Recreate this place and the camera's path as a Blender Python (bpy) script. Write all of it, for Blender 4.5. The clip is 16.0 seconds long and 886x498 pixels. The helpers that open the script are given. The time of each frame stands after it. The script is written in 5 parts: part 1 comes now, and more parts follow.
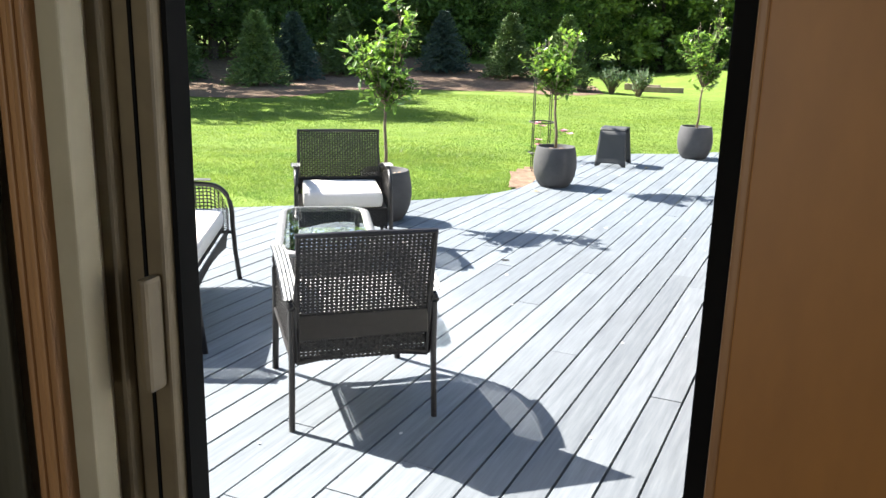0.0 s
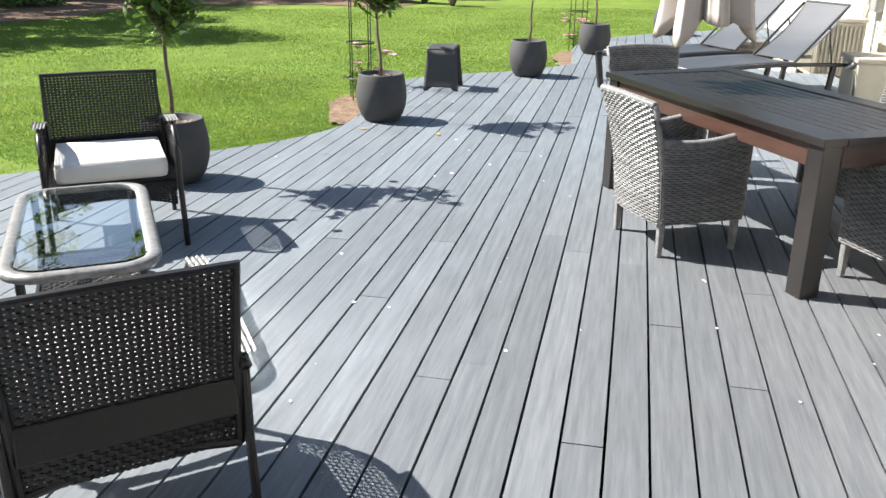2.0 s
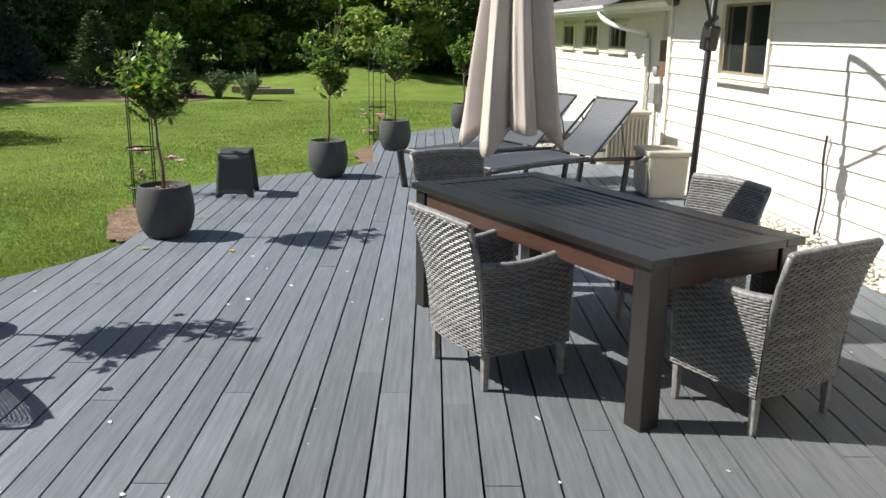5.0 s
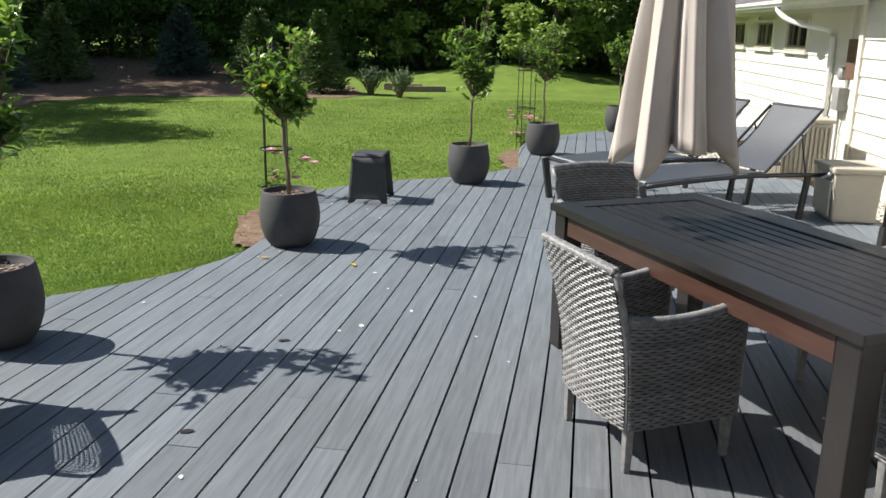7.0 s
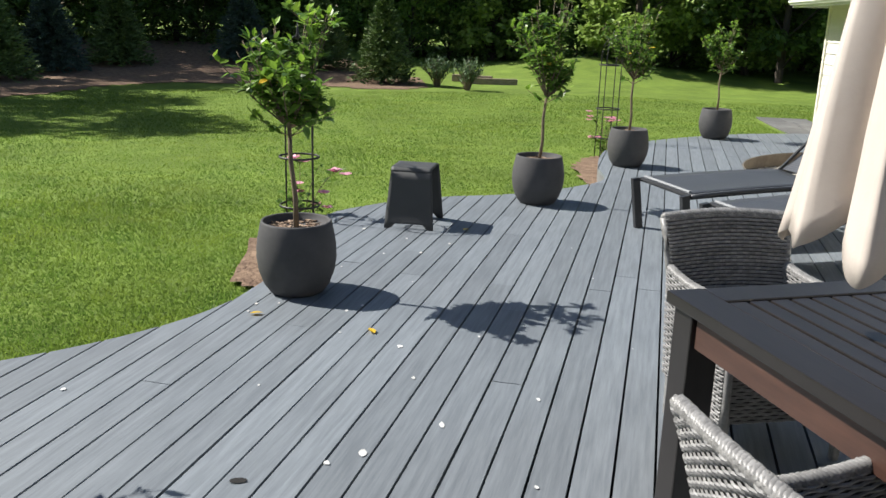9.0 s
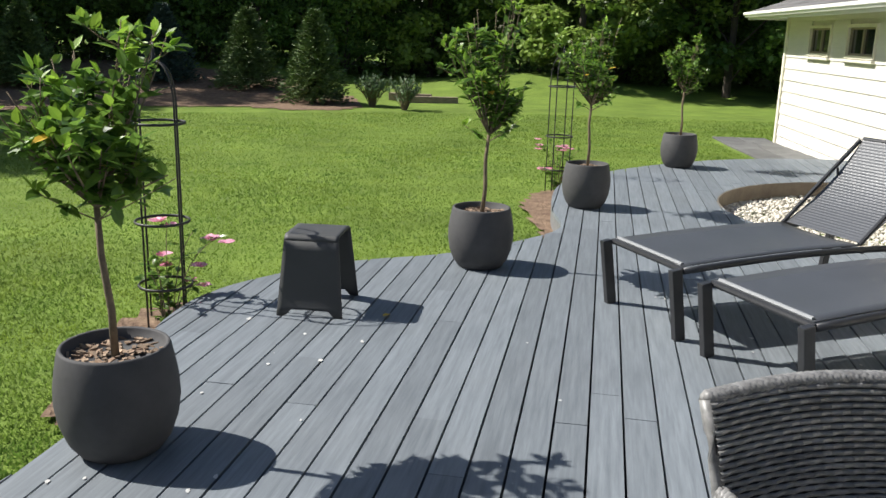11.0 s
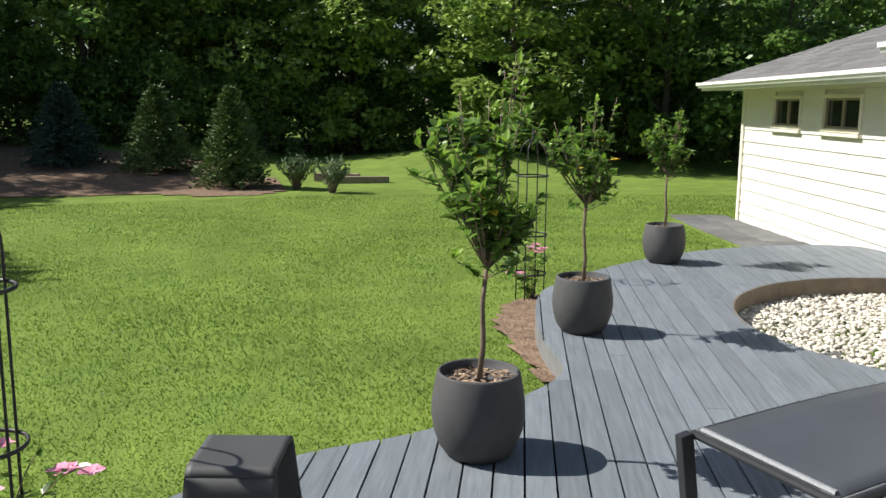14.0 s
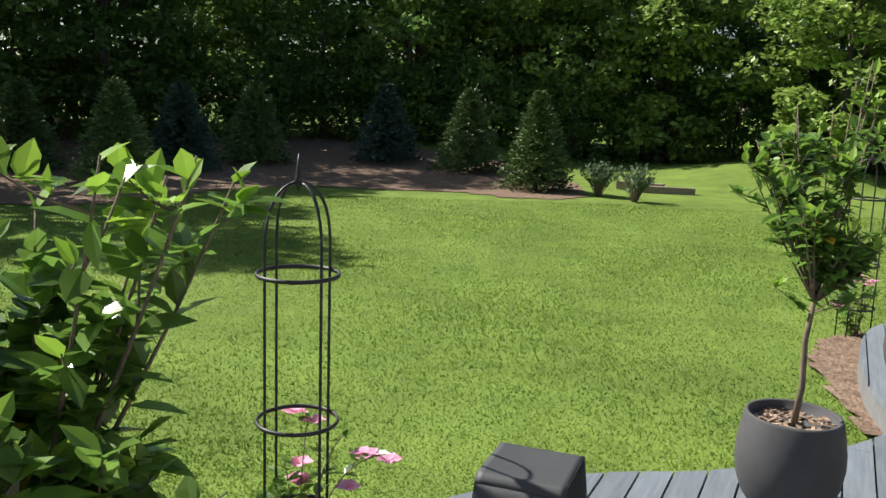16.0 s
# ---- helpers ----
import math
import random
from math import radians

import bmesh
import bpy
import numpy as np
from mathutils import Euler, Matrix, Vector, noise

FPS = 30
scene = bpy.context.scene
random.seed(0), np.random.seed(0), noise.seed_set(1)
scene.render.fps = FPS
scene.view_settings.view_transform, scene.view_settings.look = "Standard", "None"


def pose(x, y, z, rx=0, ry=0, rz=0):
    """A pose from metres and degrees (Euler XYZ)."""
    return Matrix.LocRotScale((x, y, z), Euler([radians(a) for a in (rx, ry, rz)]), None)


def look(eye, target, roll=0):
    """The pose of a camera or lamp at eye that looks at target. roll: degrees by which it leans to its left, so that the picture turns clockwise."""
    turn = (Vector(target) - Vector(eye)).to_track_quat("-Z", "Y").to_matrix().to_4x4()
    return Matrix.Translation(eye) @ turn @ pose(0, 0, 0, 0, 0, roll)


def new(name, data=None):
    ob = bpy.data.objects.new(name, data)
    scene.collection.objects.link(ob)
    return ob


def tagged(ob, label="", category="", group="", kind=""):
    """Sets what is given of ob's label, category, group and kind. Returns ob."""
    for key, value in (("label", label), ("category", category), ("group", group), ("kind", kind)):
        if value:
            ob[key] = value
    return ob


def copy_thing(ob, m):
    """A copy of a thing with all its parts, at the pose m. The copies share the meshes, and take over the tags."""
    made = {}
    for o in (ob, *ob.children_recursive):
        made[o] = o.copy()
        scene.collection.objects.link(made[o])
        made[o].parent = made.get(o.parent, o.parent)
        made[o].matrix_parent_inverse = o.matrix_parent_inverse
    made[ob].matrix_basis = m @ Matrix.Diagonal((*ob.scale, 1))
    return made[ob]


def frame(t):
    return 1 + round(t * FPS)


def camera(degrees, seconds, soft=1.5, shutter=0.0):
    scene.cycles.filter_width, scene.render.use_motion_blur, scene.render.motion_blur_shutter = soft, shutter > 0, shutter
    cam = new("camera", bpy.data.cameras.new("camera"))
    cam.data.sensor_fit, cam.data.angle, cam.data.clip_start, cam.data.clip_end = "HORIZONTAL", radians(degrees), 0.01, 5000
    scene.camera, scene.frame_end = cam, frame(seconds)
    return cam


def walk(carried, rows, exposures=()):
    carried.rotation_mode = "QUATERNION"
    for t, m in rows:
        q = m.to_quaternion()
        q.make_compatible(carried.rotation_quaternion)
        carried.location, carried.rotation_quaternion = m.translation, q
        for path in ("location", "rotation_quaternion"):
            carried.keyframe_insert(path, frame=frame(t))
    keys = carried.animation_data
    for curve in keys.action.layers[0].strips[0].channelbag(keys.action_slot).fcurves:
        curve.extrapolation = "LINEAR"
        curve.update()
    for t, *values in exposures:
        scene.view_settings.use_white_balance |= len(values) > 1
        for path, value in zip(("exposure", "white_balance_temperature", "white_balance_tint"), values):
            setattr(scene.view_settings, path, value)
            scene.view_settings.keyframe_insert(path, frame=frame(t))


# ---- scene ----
cam = camera(54.9, 16.0)
PATH = [
    (0, (0.339, -0.726, 1.528), (0.202, 1.205, 1.026), 1.4),
    (0.5, (0.359, -0.395, 1.515), (0.249, 1.539, 1.019), 1.4),
    (1, (0.323, -0.049, 1.513), (0.336, 1.88, 0.985), 1.0),
    (1.5, (0.282, 0.264, 1.511), (0.433, 2.157, 0.885), 0.6),
    (2, (0.291, 0.509, 1.499), (0.568, 2.367, 0.813), 0.6),
    (2.5, (0.348, 0.729, 1.516), (0.744, 2.572, 0.845), 0.5),
    (3, (0.367, 0.882, 1.523), (0.89, 2.714, 0.916), 0.6),
    (3.5, (0.356, 0.963, 1.532), (1.04, 2.766, 1.005), 1.0),
    (3.7, (0.367, 0.977, 1.548), (1.095, 2.771, 1.049), 0.9),
    (5.8, (0.536, 1.24, 1.563), (1.204, 3.06, 1.074), 0.4),
    (6, (0.561, 1.299, 1.557), (1.182, 3.136, 1.067), 0.5),
    (6.5, (0.626, 1.46, 1.549), (1.12, 3.336, 1.061), 0.9),
    (7, (0.739, 1.714, 1.552), (1.121, 3.612, 1.051), 0.9),
    (7.5, (0.839, 2.032, 1.546), (1.151, 3.94, 1.034), 1.3),
    (8, (0.958, 2.421, 1.521), (1.212, 4.336, 1.003), 1.2),
    (8.5, (1.066, 2.827, 1.515), (1.279, 4.745, 0.99), 1.3),
    (8.7, (1.081, 3.033, 1.499), (1.296, 4.951, 0.972), 1.6),
    (10.8, (1.441, 4.636, 1.523), (1.768, 6.544, 1.021), 1.5),
    (11, (1.471, 4.859, 1.517), (1.821, 6.765, 1.025), 1.5),
    (11.5, (1.519, 5.356, 1.527), (1.931, 7.261, 1.081), 1.0),
    (12, (1.544, 5.762, 1.553), (2.032, 7.659, 1.153), -0.2),
    (12.5, (1.589, 6.103, 1.577), (2.13, 7.997, 1.233), -0.6),
    (13, (1.606, 6.376, 1.587), (2.178, 8.266, 1.272), -0.4),
    (13.5, (1.566, 6.547, 1.603), (2.144, 8.436, 1.287), 0.0),
    (14, (1.538, 6.665, 1.612), (2.067, 8.565, 1.279), 0.4),
    (14.5, (1.538, 6.723, 1.629), (1.935, 8.652, 1.279), 0.2),
    (15, (1.536, 6.773, 1.623), (1.753, 8.729, 1.265), 0.3),
    (15.5, (1.518, 6.794, 1.613), (1.554, 8.763, 1.264), 1.1),
    (16, (1.498, 6.799, 1.617), (1.351, 8.765, 1.283), 2.0),
]
walk(cam, [(t, look(eye, target, roll)) for t, eye, target, roll in PATH],
     exposures=[(0.0, 2.2), (0.5, 2.02), (0.7, 1.92), (1.1, 1.72), (1.5, 1.6), (2.0, 1.5), (3.0, 1.2), (3.7, 0.9), (5.8, 0.72), (8.5, 0.8), (11.0, 0.72), (14.5, 0.7), (16.0, 0.86)])

# ---- light ----
SUN_FROM = Vector((-0.91, 0.41, 0.98)).normalized()
world = bpy.data.worlds.new("world")
scene.world = world
world.use_nodes = True
wn = world.node_tree.nodes
sky = wn.new("ShaderNodeTexSky")
sky.sky_type, sky.sun_disc = "NISHITA", False
sky.sun_elevation = math.asin(SUN_FROM.z)
sky.sun_rotation = math.atan2(SUN_FROM.x, SUN_FROM.y)
world.node_tree.links.new(sky.outputs[0], wn["Background"].inputs[0])
wn["Background"].inputs[1].default_value = 0.065
sun = new("sun", bpy.data.lights.new("sun", "SUN"))
sun.data.energy, sun.data.angle, sun.data.color = 5.0, radians(0.55), (1.0, 0.965, 0.91)
sun.matrix_basis = look(SUN_FROM * 50, (0, 0, 0))

rnd = random.Random(7)
nrs = np.random.RandomState(5)


# ---- materials ----
def mat(name, col, col2=None, rough=0.7, metal=0.0, scale=8.0, stretch=(1, 1, 1), turn=0.0, bump=0.2, bscale=None,
        obj=0.0, isl=0.0, fine=0.0, spec=0.5, trans=0.0, dist=0.004, big=0.0, bigscale=0.6):
    """Two colours mixed by noise, with a second larger noise, random tone per object or island, and relief."""
    m = bpy.data.materials.new(name)
    m.use_nodes = True
    nt = m.node_tree
    N, L = nt.nodes, nt.links
    b = N["Principled BSDF"]
    col2 = col2 or tuple(c * 0.7 for c in col)
    tc = N.new("ShaderNodeTexCoord")
    mr = N.new("ShaderNodeMapping")
    mr.inputs["Rotation"].default_value = (0, 0, turn)
    L.new(tc.outputs["Object"], mr.inputs[0])
    mp = N.new("ShaderNodeMapping")
    mp.inputs["Scale"].default_value = stretch
    L.new(mr.outputs[0], mp.inputs[0])
    nz = N.new("ShaderNodeTexNoise")
    nz.inputs["Scale"].default_value, nz.inputs["Detail"].default_value = scale, 5
    nz.inputs["Roughness"].default_value = 0.65
    L.new(mp.outputs[0], nz.inputs[0])
    ramp = N.new("ShaderNodeMapRange")
    ramp.inputs[1].default_value, ramp.inputs[2].default_value = 0.32, 0.68
    L.new(nz.outputs[0], ramp.inputs[0])
    mix = N.new("ShaderNodeMix")
    mix.data_type = "RGBA"
    mix.inputs[6].default_value, mix.inputs[7].default_value = (*col, 1), (*col2, 1)
    L.new(ramp.outputs[0], mix.inputs[0])
    out = mix.outputs[2]
    hsv = N.new("ShaderNodeHueSaturation")
    L.new(out, hsv.inputs["Color"])
    val = None

    def add(sock, amount):
        nonlocal val
        r = N.new("ShaderNodeMapRange")
        r.inputs[3].default_value, r.inputs[4].default_value = 1 - amount, 1 + amount
        L.new(sock, r.inputs[0])
        if val is None:
            val = r.outputs[0]
        else:
            q = N.new("ShaderNodeMath")
            q.operation = "MULTIPLY"
            L.new(val, q.inputs[0])
            L.new(r.outputs[0], q.inputs[1])
            val = q.outputs[0]
    if obj:
        add(N.new("ShaderNodeObjectInfo").outputs["Random"], obj)
    if isl:
        add(N.new("ShaderNodeNewGeometry").outputs["Random Per Island"], isl)
    if big:
        n2 = N.new("ShaderNodeTexNoise")
        n2.inputs["Scale"].default_value, n2.inputs["Detail"].default_value = bigscale, 3
        L.new(tc.outputs["Object"], n2.inputs[0])
        add(n2.outputs[0], big)
    if val is not None:
        L.new(val, hsv.inputs["Value"])
    L.new(hsv.outputs[0], b.inputs["Base Color"])
    b.inputs["Roughness"].default_value, b.inputs["Metallic"].default_value = rough, metal
    b.inputs["Specular IOR Level"].default_value = spec
    if bump:
        bp = N.new("ShaderNodeBump")
        bp.inputs["Strength"].default_value, bp.inputs["Distance"].default_value = bump, dist
        if bscale:
            n3 = N.new("ShaderNodeTexNoise")
            n3.inputs["Scale"].default_value, n3.inputs["Detail"].default_value = bscale, 3
            L.new(mp.outputs[0], n3.inputs[0])
            L.new(n3.outputs[0], bp.inputs["Height"])
        else:
            L.new(nz.outputs[0], bp.inputs["Height"])
        L.new(bp.outputs[0], b.inputs["Normal"])
    if trans:
        tr = N.new("ShaderNodeBsdfTranslucent")
        L.new(hsv.outputs[0], tr.inputs[0])
        ms = N.new("ShaderNodeMixShader")
        ms.inputs[0].default_value = trans
        L.new(b.outputs[0], ms.inputs[1])
        L.new(tr.outputs[0], ms.inputs[2])
        L.new(ms.outputs[0], N["Material Output"].inputs[0])
    return m


def glass(name, col, rough=0.0):
    m = bpy.data.materials.new(name)
    m.use_nodes = True
    b = m.node_tree.nodes["Principled BSDF"]
    b.inputs["Base Color"].default_value = (*col, 1)
    b.inputs["Transmission Weight"].default_value, b.inputs["Roughness"].default_value = 1.0, rough
    b.inputs["IOR"].default_value = 1.45
    return m


TURN = radians(20.7)                      # the boards run this far clockwise of +y
BX, BY = math.sin(TURN), math.cos(TURN)
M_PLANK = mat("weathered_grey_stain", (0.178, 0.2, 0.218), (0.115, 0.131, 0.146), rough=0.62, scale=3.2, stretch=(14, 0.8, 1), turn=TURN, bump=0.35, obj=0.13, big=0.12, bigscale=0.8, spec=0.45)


def tint_boards(m, tint, centre, reach):
    """Multiplies a board material by a brown tint, fully near centre, in noisy patches beyond reach."""
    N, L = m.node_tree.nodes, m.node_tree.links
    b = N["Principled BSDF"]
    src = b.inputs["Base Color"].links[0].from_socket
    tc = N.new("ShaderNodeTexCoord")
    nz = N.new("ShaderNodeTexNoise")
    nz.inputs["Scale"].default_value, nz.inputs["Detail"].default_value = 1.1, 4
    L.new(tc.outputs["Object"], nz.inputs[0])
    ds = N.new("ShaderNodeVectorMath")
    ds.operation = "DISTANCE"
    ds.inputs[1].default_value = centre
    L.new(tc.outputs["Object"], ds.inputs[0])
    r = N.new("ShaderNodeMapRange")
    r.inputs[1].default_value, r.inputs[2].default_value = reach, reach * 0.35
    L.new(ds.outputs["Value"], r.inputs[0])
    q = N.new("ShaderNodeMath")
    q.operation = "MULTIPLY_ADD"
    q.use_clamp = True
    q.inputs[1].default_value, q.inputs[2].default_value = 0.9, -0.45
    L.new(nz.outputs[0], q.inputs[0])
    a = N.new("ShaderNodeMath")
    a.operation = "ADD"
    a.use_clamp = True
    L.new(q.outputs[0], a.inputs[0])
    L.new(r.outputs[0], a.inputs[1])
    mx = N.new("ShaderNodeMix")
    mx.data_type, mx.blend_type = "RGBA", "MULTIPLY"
    mx.inputs[7].default_value = (*tint, 1)
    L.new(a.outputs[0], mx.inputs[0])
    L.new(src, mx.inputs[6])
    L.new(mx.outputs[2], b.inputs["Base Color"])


tint_boards(M_PLANK, (0.79, 0.73, 0.69), (3.3, 2.6, 0.0), 4.2)
M_FASCIA = mat("grey_fascia", (0.2, 0.2, 0.2), (0.13, 0.13, 0.13), rough=0.7, scale=6)
M_PONDWALL = mat("brown_edging", (0.2, 0.165, 0.125), (0.13, 0.105, 0.08), rough=0.8, scale=7)
M_SPOT = mat("pale_droppings", (0.6, 0.6, 0.58), rough=0.9, bump=0)
M_HOLE = mat("dark_knot", (0.012, 0.011, 0.01), rough=0.95, bump=0)
# near-black colour that stands in for the shade below the boards
M_GAPSHADE = mat("painted_gap_shade", (0.02, 0.02, 0.02), rough=0.95)
M_LAWN = mat("lawn_soil", (0.165, 0.235, 0.042), (0.115, 0.175, 0.032), rough=0.9, scale=2.2, bump=0.7, bscale=60, dist=0.03, big=0.42, bigscale=0.75, spec=0.15)
M_GRASS = mat("grass_blades", (0.215, 0.29, 0.047), (0.11, 0.2, 0.033), rough=0.5, scale=1.7, bump=0, isl=0.12, trans=0.55, big=0.4, bigscale=0.5, spec=0.3)
M_MULCH = mat("bark_mulch", (0.27, 0.19, 0.13), (0.12, 0.08, 0.058), rough=0.95, scale=9, bump=1.0, bscale=30, dist=0.03, spec=0.1)
M_CHIP = mat("wood_chips", (0.34, 0.25, 0.17), (0.16, 0.1, 0.065), rough=0.9, scale=20, isl=0.45)
M_PEBBLE = mat("cream_pebbles", (0.66, 0.62, 0.53), (0.5, 0.46, 0.39), rough=0.75, scale=10, isl=0.2)
M_GRAVELBED = mat("gravel_bed", (0.3, 0.28, 0.23), (0.2, 0.18, 0.15), rough=0.95, scale=30, bump=1, dist=0.02)
M_POT = mat("charcoal_fibre_clay", (0.083, 0.081, 0.082), (0.058, 0.057, 0.058), rough=0.75, scale=5, bump=0.25, bscale=40, big=0.12, bigscale=3, spec=0.3)
M_BARK = mat("twig_bark", (0.21, 0.16, 0.1), (0.12, 0.09, 0.06), rough=0.9, scale=30, bump=0.5)
M_LEAF = mat("glossy_leaf", (0.16, 0.27, 0.045), (0.08, 0.16, 0.03), rough=0.25, scale=6, bump=0, isl=0.35, trans=0.5, spec=0.55)
M_LEAFY = mat("young_leaf", (0.27, 0.42, 0.05), (0.18, 0.32, 0.035), rough=0.4, scale=6, bump=0, isl=0.3, trans=0.4)
M_YELLOW = mat("yellow_leaf", (0.7, 0.47, 0.03), (0.6, 0.36, 0.02), rough=0.5, scale=6, bump=0, trans=0.3)
M_PINK = mat("pink_petal", (0.78, 0.25, 0.42), (0.85, 0.5, 0.62), rough=0.6, scale=30, bump=0, trans=0.3)
M_IRON = mat("black_iron", (0.014, 0.014, 0.014), (0.022, 0.02, 0.018), rough=0.5, scale=20, bump=0.1)
M_STOOL = mat("dark_grey_plastic", (0.05, 0.051, 0.05), (0.04, 0.041, 0.041), rough=0.6, scale=3, bump=0.1, bscale=80)
M_WICKER = mat("dark_brown_wicker", (0.014, 0.011, 0.01), (0.008, 0.007, 0.006), rough=0.42, scale=40, bump=0.3, isl=0.2)
M_FRAME = mat("black_brown_frame", (0.018, 0.015, 0.014), (0.012, 0.01, 0.01), rough=0.4, scale=20, bump=0.1)
M_CUSH = mat("cream_cushion", (0.8, 0.77, 0.71), (0.73, 0.69, 0.63), rough=0.9, scale=4, bump=0.3, bscale=60)
M_RATTAN = mat("grey_rattan", (0.25, 0.246, 0.238), (0.125, 0.123, 0.119), rough=0.42, scale=30, bump=0.3, bscale=160, dist=0.002, isl=0.2)
# near-black colour that stands in for shade inside the rattan weave
M_WEAVESHADE = mat("painted_weave_shade", (0.035, 0.034, 0.032), (0.02, 0.02, 0.019), rough=0.7, scale=40, bump=0.3)
M_TABLE = mat("espresso_wood", (0.02, 0.0165, 0.0155), (0.013, 0.011, 0.01), rough=0.33, scale=4, stretch=(8, 1, 1), bump=0.15, obj=0.12, spec=0.55)
M_APRON = mat("red_brown_wood", (0.075, 0.037, 0.026), (0.045, 0.022, 0.016), rough=0.42, scale=4, stretch=(1, 1, 8), bump=0.15)
M_SLING = mat("charcoal_sling_mesh", (0.062, 0.066, 0.074), (0.05, 0.054, 0.06), rough=0.4, scale=3, bump=0.35, bscale=160, dist=0.002, spec=0.6)
M_LFRAME = mat("gunmetal_frame", (0.05, 0.052, 0.055), (0.04, 0.04, 0.043), rough=0.38, metal=0.5, scale=10, bump=0.05)
M_PIPING = mat("grey_piping", (0.26, 0.27, 0.28), rough=0.6, scale=90, bump=0.4)
M_CANVAS = mat("beige_canvas", (0.66, 0.59, 0.52), (0.58, 0.51, 0.445), rough=0.9, scale=3, bump=0.25, bscale=120, dist=0.002, trans=0.22)
M_SIDING = mat("white_siding", (0.7, 0.67, 0.6), (0.65, 0.62, 0.55), rough=0.6, scale=3, stretch=(1, 1, 6), bump=0.15, obj=0.03)
M_TRIM = mat("cream_trim", (0.74, 0.7, 0.58), (0.66, 0.62, 0.5), rough=0.6, scale=4, bump=0.1)
M_SHINGLE = mat("grey_shingle", (0.15, 0.145, 0.14), (0.1, 0.097, 0.095), rough=0.9, scale=14, bump=0.5, isl=0.18, obj=0.12)
M_GUTTER = mat("white_gutter", (0.78, 0.77, 0.73), (0.7, 0.69, 0.65), rough=0.45, scale=4, bump=0.05)
M_WINDARK = mat("window_glass", (0.03, 0.034, 0.034), (0.02, 0.022, 0.022), rough=0.06, scale=2, bump=0, spec=0.8)
M_WINFRAME = mat("brown_sash", (0.3, 0.25, 0.17), (0.22, 0.18, 0.12), rough=0.5, scale=10, bump=0.1)
M_SLATE = mat("dark_slate_paving", (0.14, 0.14, 0.135), (0.085, 0.085, 0.085), rough=0.75, scale=5, obj=0.25, bump=0.4)
M_BEIGE = mat("beige_plastic", (0.5, 0.46, 0.37), (0.43, 0.39, 0.31), rough=0.55, scale=4, bump=0.1)
M_ACGREY = mat("beige_grey_metal", (0.4, 0.37, 0.3), (0.34, 0.31, 0.25), rough=0.5, scale=8, bump=0.1)
M_RUST = mat("brown_meter_box", (0.16, 0.085, 0.05), (0.1, 0.055, 0.035), rough=0.7, scale=12)
M_GREYBOX = mat("grey_conduit", (0.3, 0.3, 0.29), (0.22, 0.22, 0.21), rough=0.55, scale=10, bump=0.1)
M_TIMBER = mat("old_timber", (0.3, 0.24, 0.17), (0.17, 0.13, 0.09), rough=0.9, scale=6, stretch=(1, 6, 6), bump=0.5)
M_FOREST = mat("forest_leaf", (0.22, 0.34, 0.085), (0.1, 0.19, 0.05), rough=0.38, scale=0.7, bump=0, isl=0.4, obj=0.35, trans=0.52, spec=0.4)
M_FORESTL = mat("light_maple_leaf", (0.33, 0.43, 0.1), (0.19, 0.3, 0.06), rough=0.5, scale=0.7, bump=0, isl=0.35, trans=0.35)
M_TRUNK = mat("dark_bark", (0.09, 0.07, 0.055), (0.05, 0.04, 0.03), rough=0.95, scale=6, stretch=(3, 3, 0.6), bump=0.8, dist=0.02)
M_SPRUCE = mat("spruce_needles", (0.15, 0.22, 0.055), (0.07, 0.12, 0.034), rough=0.6, scale=2, bump=0, isl=0.35, obj=0.25)
M_SPRUCEB = mat("blue_spruce_needles", (0.07, 0.115, 0.082), (0.045, 0.08, 0.06), rough=0.6, scale=2, bump=0, isl=0.3)
M_SAGE = mat("grey_green_shrub", (0.17, 0.24, 0.12), (0.1, 0.16, 0.07), rough=0.6, scale=4, bump=0, isl=0.35, trans=0.2)
M_PANELWOOD = mat("orange_brown_wood", (0.4, 0.175, 0.035), (0.24, 0.1, 0.02), rough=0.5, scale=3.5, stretch=(1, 1, 0.35), bump=0.1)
M_CASING = mat("ribbed_wood_casing", (0.4, 0.21, 0.085), (0.26, 0.13, 0.05), rough=0.5, scale=5, stretch=(6, 6, 0.5), bump=0.15)
M_CREAMVINYL = mat("cream_vinyl", (0.42, 0.38, 0.27), (0.36, 0.32, 0.22), rough=0.5, scale=5, bump=0.05)
M_TANSTILE = mat("tan_door_stile", (0.17, 0.13, 0.07), (0.12, 0.09, 0.05), rough=0.5, scale=5, bump=0.1)
M_GASKET = mat("black_gasket", (0.008, 0.008, 0.008), rough=0.8, bump=0, spec=0.08)
M_ROOMWALL = mat("room_wall", (0.36, 0.32, 0.23), (0.3, 0.27, 0.19), rough=0.85, scale=3)
M_ROOMFLOOR = mat("room_floor", (0.25, 0.15, 0.08), (0.17, 0.1, 0.05), rough=0.5, scale=3)
M_CURTAIN = mat("grey_brown_curtain", (0.12, 0.11, 0.075), (0.075, 0.07, 0.045), rough=0.9, scale=3, stretch=(8, 8, 0.6))
M_GLASS = glass("clear_glass", (0.93, 0.98, 0.96))


# ---- mesh helpers ----
def obj_from(name, bm, material, smooth=False):
    me = bpy.data.meshes.new(name)
    bmesh.ops.recalc_face_normals(bm, faces=bm.faces)
    bm.to_mesh(me)
    bm.free()
    if smooth:
        for p in me.polygons:
            p.use_smooth = True
    if material:
        me.materials.append(material)
    return new(name, me)


def part(name, bm, material, parent, label="", smooth=False):
    ob = obj_from(name, bm, material, smooth)
    ob.parent = parent
    if label:
        ob["label"] = label
    return ob


